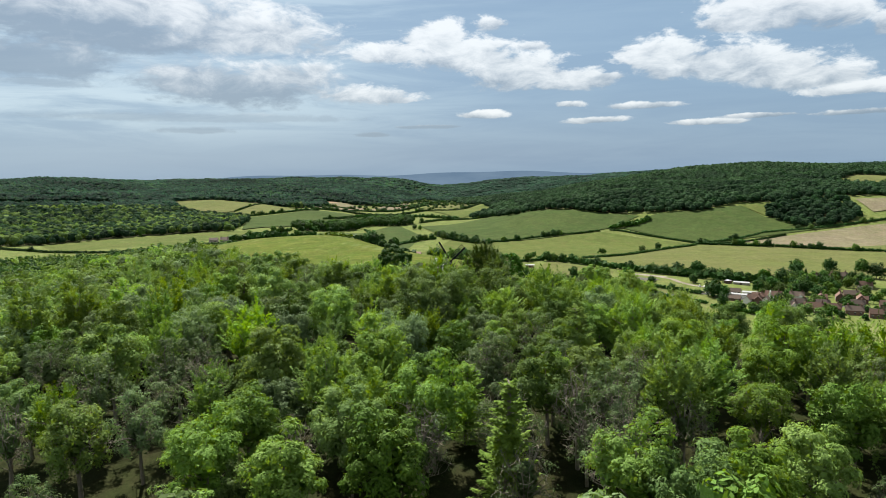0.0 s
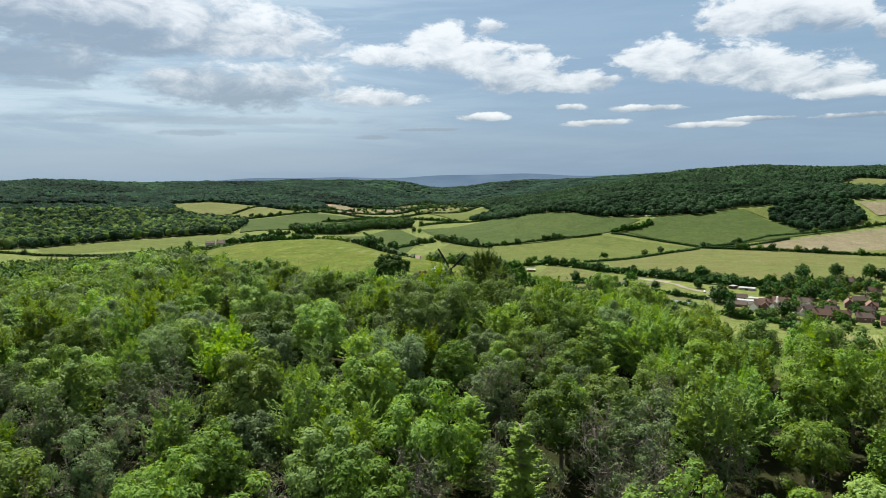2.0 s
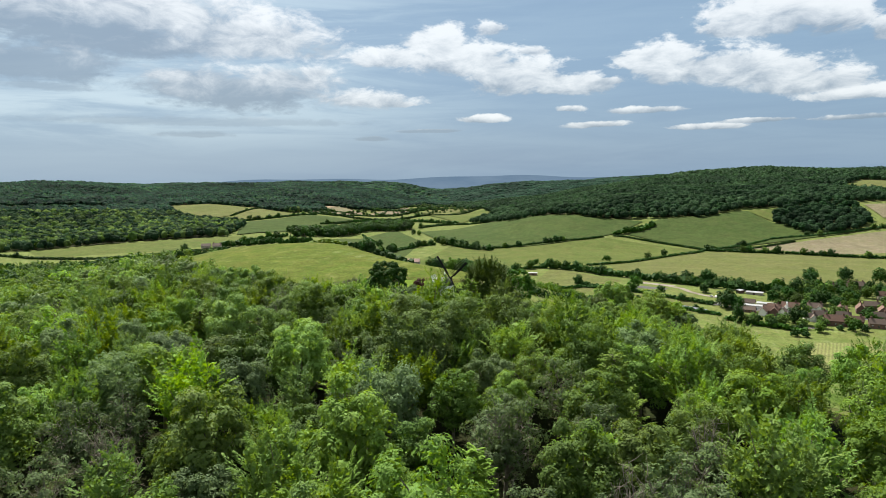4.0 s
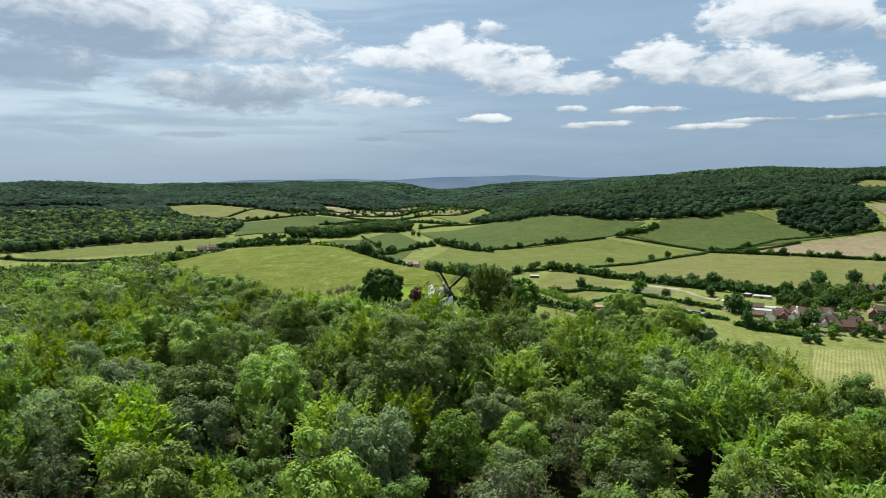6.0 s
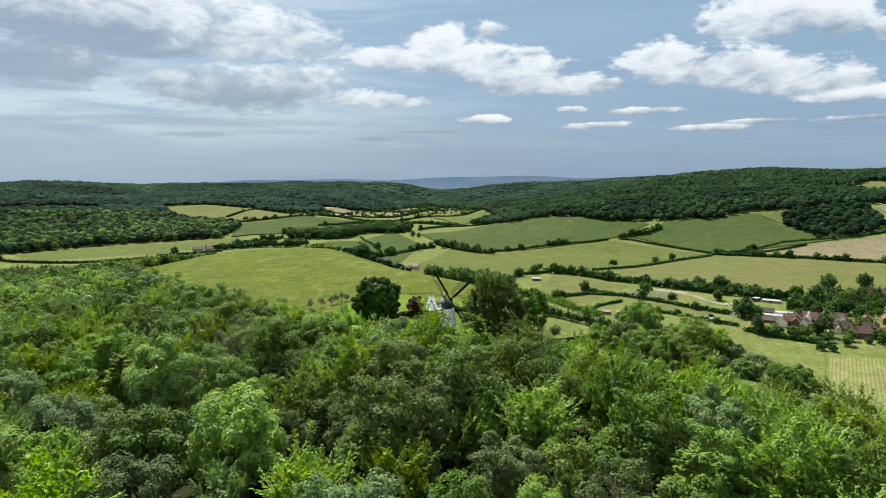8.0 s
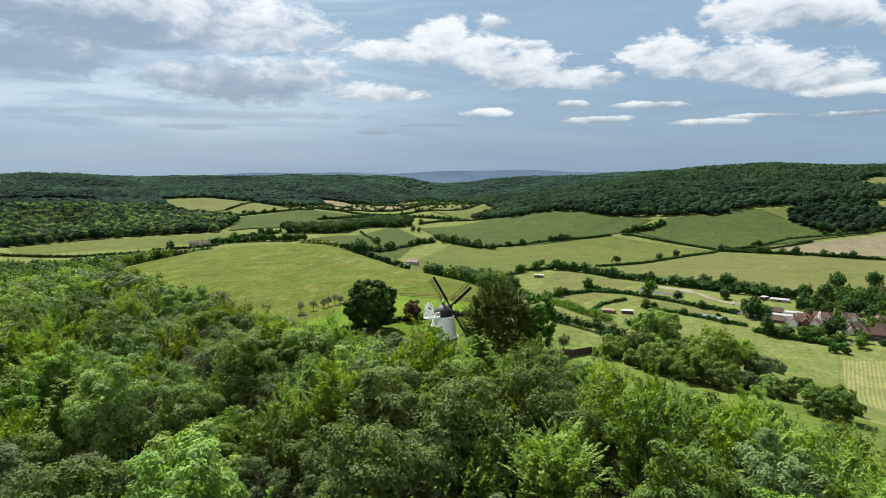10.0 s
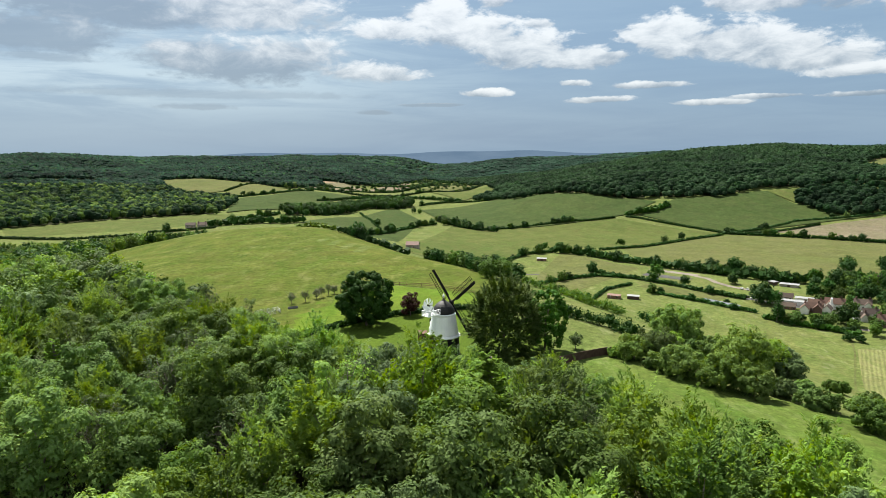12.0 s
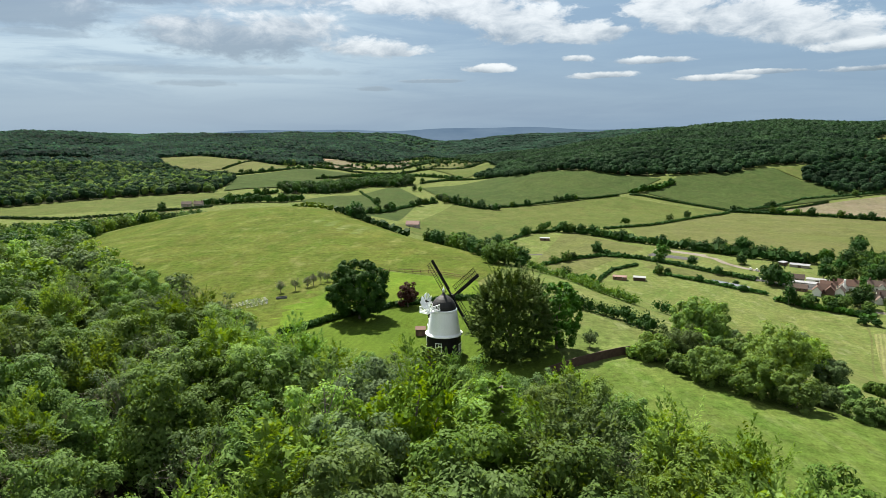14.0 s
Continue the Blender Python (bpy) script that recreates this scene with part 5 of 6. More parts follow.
def hedge(name, label, pts, wide, high, leaf, seed, size=0.3, per=40, wobble=0.25):
    """A hedge along points: leafy quads over a rounded bank."""
    rng = np.random.default_rng(seed)
    qs = []
    for (ax_, ay_), (bx_, by_) in zip(pts[:-1], pts[1:]):
        length = math.hypot(bx_ - ax_, by_ - ay_)
        n = max(2, int(length / (wide * 0.34)))
        t = (np.arange(n) + rng.uniform(0, 1, n)) / n
        cx = ax_ + t * (bx_ - ax_) + rng.normal(scale=wide * 0.12, size=n)
        cy = ay_ + t * (by_ - ay_) + rng.normal(scale=wide * 0.12, size=n)
        hh = high * rng.uniform(1 - wobble, 1 + wobble, n)
        c = np.stack([cx, cy, height(cx, cy) + hh * 0.52], -1)
        q = leaves(rng, np.zeros((n, 3)), np.ones(n), per, 1.0, 0.35)
        k = np.repeat(np.arange(n), per)
        mid = q.mean(1, keepdims=True)
        shape = np.stack([np.full(n, wide * 0.55), np.full(n, wide * 0.55), hh * 0.52], -1)[k][:, None, :]
        qs.append(mid * shape + (q - mid) * size + c[k][:, None, :])
        # the dense inside of the hedge
        turn, _ = np.linalg.qr(rng.normal(size=(n, 3, 3)))
        k = 0.29 if per < 20 or wobble < 0.2 else 0.18
        knot = np.einsum("fcj,nij->nfci", CUBE, turn) * (np.stack([np.full(n, wide * k), np.full(n, wide * k), hh * (k + 0.03)], -1))[:, None, None, :] + c[:, None, None, :]
        qs.append(knot.reshape(-1, 4, 3))
    q = np.concatenate(qs)
    return tagged(new(name, quads_mesh(name, q, leaf)), label, "hedge", kind="stuff" if per < 20 or wobble > 0.3 else "")


hedge("garden_hedge", "clipped dark green hedge round the mill's lawn", [(-33.5, 13), (-28.7, 18.5), (-23.4, 25.7), (-12.8, 33.9), (-5.7, 37), (1.7, 40.1), (9, 39.6), (16, 34)], 1.5, 1.5, L_DARK, 201, 0.2, 60, 0.12)
hedge("hawthorn_hedge", "loose line of hawthorn shrubs down the pasture", [(28, 105), (37, 96), (41, 90), (46, 70), (52, 58)], 3.2, 2.6, L_MID, 202, 0.30, 80, 0.45)
hedge("hawthorn_hedge", "loose line of hawthorn shrubs down the pasture", [(56, 56), (60, 54)], 2.8, 2.6, L_DARK, 203, 0.30, 80, 0.4)
hedge("hawthorn_hedge", "rough hawthorn hedge above the garden", [(29, 44), (31, 37), (36, 29), (40, 25), (43, 15)], 3.4, 2.8, L_DARK, 204, 0.30, 80, 0.45)


def fence(name, label, pts, posts, rails, high, mat, gap=2.0, board=0.12):
    """A post and rail fence along points, each post and rail a part."""
    f = tagged(new(name), label, "fence")
    for (ax_, ay_), (bx_, by_) in zip(pts[:-1], pts[1:]):
        n = max(1, round(math.hypot(bx_ - ax_, by_ - ay_) / gap))
        spots = [(ax_ + (bx_ - ax_) * i / n, ay_ + (by_ - ay_) * i / n) for i in range(n + 1)]
        for x, y in spots[:-1]:
            z = ground_z(x, y)
            part("post", box_bm(posts, posts, high + 0.3, pose(x, y, z + high / 2 - 0.1)), mat, f)
        for (x0, y0), (x1, y1) in zip(spots[:-1], spots[1:]):
            for r in range(rails):
                k = high * (r + 1) / (rails + 0.3)
                bm = bmesh.new()
                beam(bm, (x0, y0, ground_z(x0, y0) + k), (x1, y1, ground_z(x1, y1) + k), 0.04, board)
                part("rail", bm, mat, f)
    return f


fence("field_fence", "weathered post and rail fence across the meadow", [(-32, 69), (-17, 79.5), (-5, 75.5), (9, 63)], 0.14, 2, 1.2, M_WOOD, 2.6)
fence("paddock_rails", "pale grey metal sheep pen rails by the wood", [(-51, 37), (-48.5, 42), (-45, 44.5), (-43.5, 41.5), (-47.5, 37.5)], 0.1, 4, 1.2, M_METAL, 1.6, 0.06)
trough = tagged(new("water_trough"), "dark metal water trough on the grass", "trough")
tz = ground_z(-41.5, 47)
bm = box_bm(2.6, 0.9, 0.6, pose(-41.5, 47, tz + 0.3, 0, 0, 25), 0.05)
bmesh.ops.delete(bm, geom=[max(bm.faces, key=lambda f: f.calc_center_median().z)], context="FACES_ONLY")
bmesh.ops.solidify(bm, geom=bm.faces[:], thickness=-0.05)
part("tank", bm, M_SLATE, trough)
part("water", box_bm(2.45, 0.75, 0.02, pose(-41.5, 47, tz + 0.45, 0, 0, 25)), M_GLASS, trough)

# curved brown boarded garden wall
wall = tagged(new("garden_fence"), "curved dark brown boarded fence above the grassy slope", "fence")
CURVE = [(17.0, -12.5), (19.5, -10.2), (23.0, -7.6), (27.0, -5.0), (31.5, -2.2), (36.2, 0.0)]
for (x0, y0), (x1, y1) in zip(CURVE[:-1], CURVE[1:]):
    n = round(math.hypot(x1 - x0, y1 - y0) / 0.3)
    for i in range(n):
        u0, u1 = i / n, (i + 0.94) / n
        bm = bmesh.new()
        a, b = (x0 + (x1 - x0) * u0, y0 + (y1 - y0) * u0), (x0 + (x1 - x0) * u1, y0 + (y1 - y0) * u1)
        z = ground_z(*a)
        high = 1.55 + 0.03 * math.sin(i * 1.7)
        beam(bm, (*a, z + high / 2 - 0.1), (*b, z + high / 2 - 0.1), 0.05, high + 0.2)
        part("board", bm, M_FENCE, wall)
    bm = bmesh.new()
    beam(bm, (x0, y0, ground_z(x0, y0) + 1.55), (x1, y1, ground_z(x1, y1) + 1.55), 0.14, 0.07)
    part("capping", bm, M_FENCE, wall)

# the little brick outbuilding on the lawn
hx, hy = -4.7, 11.0
hz = ground_z(hx, hy)
kiosk = tagged(new("garden_store"), "little square red-brick garden store on the lawn", "shed")
part("wall", box_bm(1.9, 1.2, 1.5, pose(hx, hy, hz + 0.75)), M_BRICK, kiosk)
part("roof", box_bm(2.1, 1.5, 0.14, pose(hx, hy, hz + 1.62, 14, 0, 0), 0.03), M_TILE, kiosk, "sloping tiled top")
part("door", box_bm(0.7, 0.05, 1.1, pose(hx, hy - 0.61, hz + 0.58)), M_WOOD, kiosk)


# ---------------------------------------------------------------- hedgerows and trees of the valley
FIELD_TREES = []
for i, (name, label, leaf, h, r, kind) in enumerate([
        ("field_oak", "dark round-crowned oak in a field hedgerow", L_DARK, 11.0, 5.2, "low"), ("field_maple", "mid-green field maple in a hedgerow", L_OAK, 9.0, 4.2, "low"),
        ("ash_tree", "open-crowned ash in the field hedge", L_DEEP, 12.0, 4.6, "round"), ("hawthorn", "low dark hawthorn tree", L_DARK, 6.0, 3.4, "low"),
        ("conifer", "dark pointed conifer by the village", L_DARK, 13.0, 4.0, "cone")]):
    FIELD_TREES.append(make_tree(name, label, "tree", leaf, 300 + i, h, r, kind, 22, 34, 0.48, core=0.74, arms=3))
used = set()
tree_rng = np.random.default_rng(5)


def field_tree(k, x, y, s=1.0):
    m = pose(x, y, ground_z(x, y) - 0.2, 0, 0, tree_rng.uniform(0, 360)) @ Matrix.Diagonal((s * tree_rng.uniform(0.9, 1.1), s * tree_rng.uniform(0.9, 1.1), s, 1))
    t = copy_thing(FIELD_TREES[k], m) if k in used else FIELD_TREES[k]
    t.matrix_basis = m
    used.add(k)


def far_hedge(pts, wide=3.0, high=2.4, leaf=None, trees=0.0, seed=1, size=0.8, label="dark hedgerow between fields"):
    """A far hedge; trees: how many stand in it for each 100 m."""
    hedge("hedgerow", label, pts, wide, high * 1.2, leaf or L_DARK, seed, size, 14, 0.3)
    rng = np.random.default_rng(seed)
    for (x0, y0), (x1, y1) in zip(pts[:-1], pts[1:]):
        n = rng.poisson(math.hypot(x1 - x0, y1 - y0) * trees * 1.5 / 100)
        for t in rng.uniform(0, 1, n):
            field_tree(int(rng.choice([0, 1, 2, 3], p=[0.35, 0.3, 0.1, 0.25])), x0 + t * (x1 - x0) + rng.normal(), y0 + t * (y1 - y0) + rng.normal(), rng.uniform(0.6, 1.05))


far_hedge([(62, 742), (90, 752), (128, 773), (171, 790), (207, 791), (242, 800)], 3.5, 2.6, None, 5.0, 401)
far_hedge([(262, 806), (285, 815), (305, 822), (336, 852)], 9, 6.5, L_DEEP, 8.0, 402, 1.2)
far_hedge([(258, 800), (272, 792), (301, 759), (327, 726), (351, 689)], 3.0, 2.2, None, 0.0, 403)
far_hedge([(347, 683), (405, 704), (469, 742), (528, 748), (600, 764), (760, 800)], 4.0, 2.6, None, 1.5, 404)
far_hedge([(362, 676), (420, 692), (490, 722)], 3.0, 2.0, None, 0.0, 405)
far_hedge([(352, 684), (394, 663), (438, 633), (483, 597), (600, 520)], 4.0, 3.0, None, 4.0, 406)
far_hedge([(165, 560), (215, 578), (277, 628), (344, 677)], 4.0, 2.2, None, 0.0, 407)
far_hedge([(108, 543), (132, 533), (150, 511), (163, 486), (181, 467), (196, 450)], 7, 5.5, None, 10.0, 408, 1.1)
far_hedge([(196, 450), (214, 431), (231, 414), (242, 397), (255, 388), (264, 380), (284, 374)], 8, 5.5, None, 9.0, 409, 1.1)
far_hedge([(30, 440), (51, 476), (82, 528), (109, 540)], 3.5, 2.4, None, 5.0, 410)
far_hedge([(40, 300), (74, 374), (100, 396), (126, 408), (156, 397)], 3.2, 2.4, None, 1.0, 411, 0.6)
far_hedge([(125, 431), (138, 412), (155, 395), (169, 379), (181, 362), (192, 342), (203, 326), (210, 318)], 3.4, 2.6, None, 1.5, 412, 0.6)
far_hedge([(94, 297), (108, 330), (122, 356), (146, 374)], 2.6, 1.8, None, 1.0, 413, 0.5)
far_hedge([(150, 346), (156, 340), (163, 330), (175, 315), (191, 292), (200, 281)], 2.8, 2.0, None, 2.0, 414, 0.5)
far_hedge([(198, 268), (211, 252), (226, 236), (232, 228)], 4.0, 2.8, L_DEEP, 4.0, 415, 0.55)
far_hedge([(60, 300), (70, 318), (88, 326), (100, 323)], 4.5, 3.4, None, 3.0, 416, 0.6)
# the riverside belt of tall trees beyond the meadow
BELT = [(-240, 780), (-215, 770), (-180, 830), (-170, 930), (-140, 1040), (-85, 1040), (-60, 1090), (-118, 1150), (-175, 1090), (-215, 900)]
bx, by = scatter(tree_rng, BELT, 10)
for x, y in zip(bx, by):
    field_tree(int(tree_rng.choice([0, 2, 3])), x, y, tree_rng.uniform(1.1, 1.6))
far_hedge([(-285, 640), (-262, 656), (-231, 672), (-200, 668), (-180, 690)], 9, 6, None, 9.0, 417, 1.1)
far_hedge([(-280, 700), (-250, 745), (-235, 785)], 5, 4, None, 5.0, 418, 1.0)
far_hedge([(-95, 600), (-75, 650), (-60, 720), (-38, 784), (-14, 804)], 4, 3, None, 5.0, 419)
far_hedge([(-15, 853), (5, 806), (20, 776), (46, 736), (67, 722)], 6, 5, None, 7.0, 420)
far_hedge([(-144, 958), (-115, 850), (-91, 733)], 3, 2.2, None, 1.0, 421)
far_hedge([(-450, 1144), (-415, 1164), (-382, 1197), (-333, 1242), (-290, 1290)], 5, 3.5, None, 3.0, 422, 1.2)
far_hedge([(-480, 1275), (-470, 1360), (-464, 1447)], 4, 3, None, 0.5, 423, 1.2)
far_hedge([(-314, 1319), (-282, 1400), (-227, 1509), (-180, 1560)], 4.5, 3.2, None, 4.0, 424, 1.2)
far_hedge([(-50, 1097), (-3, 1175), (50, 1217), (96, 1225)], 4.5, 3.2, None, 3.0, 425, 1.2)
far_hedge([(-113, 1406), (-51, 1504), (35, 1554), (102, 1700)], 6, 4, None, 4.0, 426, 1.3)
far_hedge([(-312, 1454), (-281, 1510), (-231, 1533)], 5, 3.5, None, 3.0, 427, 1.3)
far_hedge([(-330, 582), (-300, 600), (-270, 628)], 3, 2.2, None, 1.0, 428)
far_hedge([(-560, 600), (-470, 548), (-380, 530), (-330, 560)], 3, 2.2, None, 0.5, 429)
far_hedge([(-200, 1230), (-130, 1290), (-60, 1310), (30, 1290)], 7, 6, None, 5.0, 430, 1.3)
far_hedge([(-250, 1130), (-200, 1230)], 5, 4, None, 3.0, 431, 1.2)
far_hedge([(-190, 1600), (-120, 1680), (-60, 1760), (-60, 1900)], 7, 5, None, 3.0, 432, 1.5)
far_hedge([(-230, 1800), (-150, 1850), (-80, 1950), (20, 2050)], 9, 6, None, 4.0, 433, 1.6)
far_hedge([(-320, 1440), (-260, 1440), (-160, 1440), (-110, 1420)], 6, 4, None, 3.0, 434, 1.3)
# the spur's own hedges: gorse on the brow and shrubs down its eastern flank
hedge("gorse", "yellow-green gorse thicket on the brow of the meadow", [(-104, 322), (-94, 320), (-84, 314), (-74, 306)], 5, 3.0, L_YELLOW, 440, 0.6, 16, 0.3)
far_hedge([(-70, 300), (-55, 285), (-42, 268), (-30, 254), (-22, 246)], 4.5, 3.2, None, 4.0, 441, 0.6)
# thicket between the meadow and the lower pastures
THICKET = [(-14, 238), (2, 240), (18, 205), (26, 160), (30, 120), (24, 96), (16, 100), (10, 130), (2, 165), (-8, 205)]
bx, by = scatter(tree_rng, THICKET, 7.0)
for x, y in zip(bx, by):
    field_tree(int(tree_rng.choice([0, 1, 2, 3], p=[0.2, 0.45, 0.1, 0.25])), x, y, tree_rng.uniform(0.55, 0.85))
field_tree(2, 8, 224, 1.15)
# trees alone in the fields
for k, x, y, s in [(2, 192, 580, 0.85), (1, 252, 616, 0.95), (0, 279, 637, 0.9), (2, 104, 551, 0.85), (0, 354, 687, 0.8), (3, 362, 690, 1.0), (3, 405, 707, 1.0), (0, 524, 752, 0.7), (0, 554, 757, 0.7),
                   (0, -38, 770, 1.1), (0, 13, 790, 1.25), (0, 26, 785, 1.0), (1, -2, 800, 1.1), (0, 46, 750, 1.1), (1, -45, 963, 1.0), (0, -55, 975, 0.9), (2, 170, 391, 1.15), (0, 186, 370, 0.75), (0, 224, 372, 0.8),
                   (0, 244, 416, 1.35), (0, 230, 428, 1.15), (1, 210, 447, 1.0), (0, 216, 306, 1.15), (0, 221, 301, 1.0), (4, 203, 264, 1.0), (4, 208, 268, 0.85), (3, 172, 319, 0.8), (1, 152, 343, 0.85), (3, 158, 342, 0.8),
                   (1, 222, 255, 0.75), (1, 226, 247, 0.8), (0, 340, 415, 1.15), (2, 288, 374, 1.0), (0, 302, 369, 1.1), (4, 298, 358, 1.0), (1, 303, 340, 0.9), (1, 295, 335, 0.9), (0, 312, 352, 1.0), (0, 347, 428, 1.25),
                   (0, 376, 420, 1.35), (1, 382, 434, 1.2), (2, 387, 388, 1.5), (0, 395, 380, 1.4), (1, 333, 300, 1.0), (1, 272, 318, 0.7), (1, 268, 326, 0.8), (3, 282, 312, 1.1), (3, 233, 262, 0.9), (3, 240, 256, 0.9)]:
    field_tree(k, x, y, s)
# dark trees round the village and the stables
for k, x, y, s in [
    (0, 217, 310, 1.36), (0, 220, 327, 0.78), (4, 202, 260, 1.14), (4, 205, 259, 0.85), (1, 216, 265, 0.67), (3, 218, 262, 0.76), (1, 222, 254, 0.75), (1, 229, 250, 0.91), (0, 226, 252, 0.54),
    (0, 240, 253, 1.25), (3, 233, 236, 0.73), (3, 221, 220, 0.81), (3, 226, 217, 0.7), (0, 229, 425, 1.02), (0, 245, 416, 1.29), (0, 255, 403, 0.91), (1, 260, 398, 1.0), (0, 263, 391, 0.99),
    (1, 267, 386, 0.88), (0, 272, 382, 0.81), (1, 276, 376, 0.87), (0, 280, 374, 0.62), (0, 238, 417, 0.83), (1, 234, 420, 0.9), (0, 251, 408, 0.83), (2, 286, 368, 1.06), (0, 298, 358, 1.41),
    (4, 345, 407, 0.59), (2, 344, 420, 1.11), (0, 258, 322, 1.04), (1, 263, 322, 1.08), (0, 276, 335, 1.08), (1, 300, 353, 1.29), (4, 302, 358, 1.13), (0, 294, 335, 1.02), (1, 307, 345, 1.07),
    (0, 290, 314, 1.06), (1, 316, 348, 1.3), (0, 287, 318, 0.74), (1, 225, 374, 0.83), (3, 192, 308, 0.54),
]:
    field_tree(k, x, y, s)
GROVE = [(268, 336), (285, 372), (330, 385), (372, 380), (360, 330), (320, 316), (292, 312), (276, 318)]
bx, by = scatter(tree_rng, GROVE, 10.5)
for x, y in zip(bx, by):
    field_tree(int(tree_rng.choice([0, 1, 2, 3, 4], p=[0.3, 0.3, 0.1, 0.2, 0.1])), x, y, tree_rng.uniform(0.7, 1.05))
# scattered trees over the far valley floor
bx, by = scatter(tree_rng, [(-250, 1560), (-100, 1600), (80, 1650), (60, 1900), (-60, 2300), (-240, 1900)], 30, 0.5)
for x, y in zip(bx, by):
    field_tree(int(tree_rng.choice([0, 1, 3, 3])), x, y, tree_rng.uniform(0.7, 1.1))


# ---------------------------------------------------------------- lanes and yards
def strip(name, label, pts, wide, mat, lift=0.10, category="road", kind="structure"):
    """A band laid along points on the ground."""
    vs, fs = [], []
    fine = []
    for (x0, y0), (x1, y1) in zip(pts[:-1], pts[1:]):
        n = max(1, int(math.hypot(x1 - x0, y1 - y0) / 6))
        fine += [(x0 + (x1 - x0) * i / n, y0 + (y1 - y0) * i / n) for i in range(n)]
    fine.append(pts[-1])
    for i, (x, y) in enumerate(fine):
        a, b = fine[max(i - 1, 0)], fine[min(i + 1, len(fine) - 1)]
        dx, dy = b[0] - a[0], b[1] - a[1]
        d = math.hypot(dx, dy)
        for s in (-0.5, 0.5):
            px, py = x - dy / d * wide * s, y + dx / d * wide * s
            vs.append((px, py, ground_z(px, py) + lift))
    for i in range(len(fine) - 1):
        fs.append((2 * i, 2 * i + 1, 2 * i + 3, 2 * i + 2))
    return tagged(new(name, np_mesh(name, np.array(vs), np.array(fs), [mat])), label, category, kind=kind)


strip("lane", "narrow tarmac lane between hedges", [(60, 420), (130, 421), (160, 394), (185, 362), (207, 326), (226, 306), (246, 282), (268, 262), (300, 262), (340, 300)], 5.0, M_TARMAC)
strip("farm_track", "pale gravel track through the stable yard", [(205, 414), (214, 396), (214, 378), (218, 362), (226, 348), (240, 332)], 5.0, M_GRAVEL, 0.12)
strip("riding_arena", "pale sand riding arena beside the hedge", [(180, 438), (196, 425), (212, 410)], 9.0, M_GRAVEL, 0.14)
strip("stable_yard", "dark grey gravel yard by the stables", [(168, 416), (184, 404), (198, 392)], 12.0, M_TARMAC, 0.13)
strip("brown_paddock", "dry brown grazed paddock behind the hedge", [(154, 372), (170, 352), (186, 334), (196, 322)], 15.0, M_HAY, 0.11, "field")
strip("footpath", "worn white chalk path at the field corner", [(234, 246), (240, 242), (246, 240)], 5.0, M_GRAVEL, 0.12)
strip("footpath", "worn trodden path along the crop field", [(234, 240), (210, 196), (160, 116), (130, 70)], 1.0, M_HAY, 0.1)


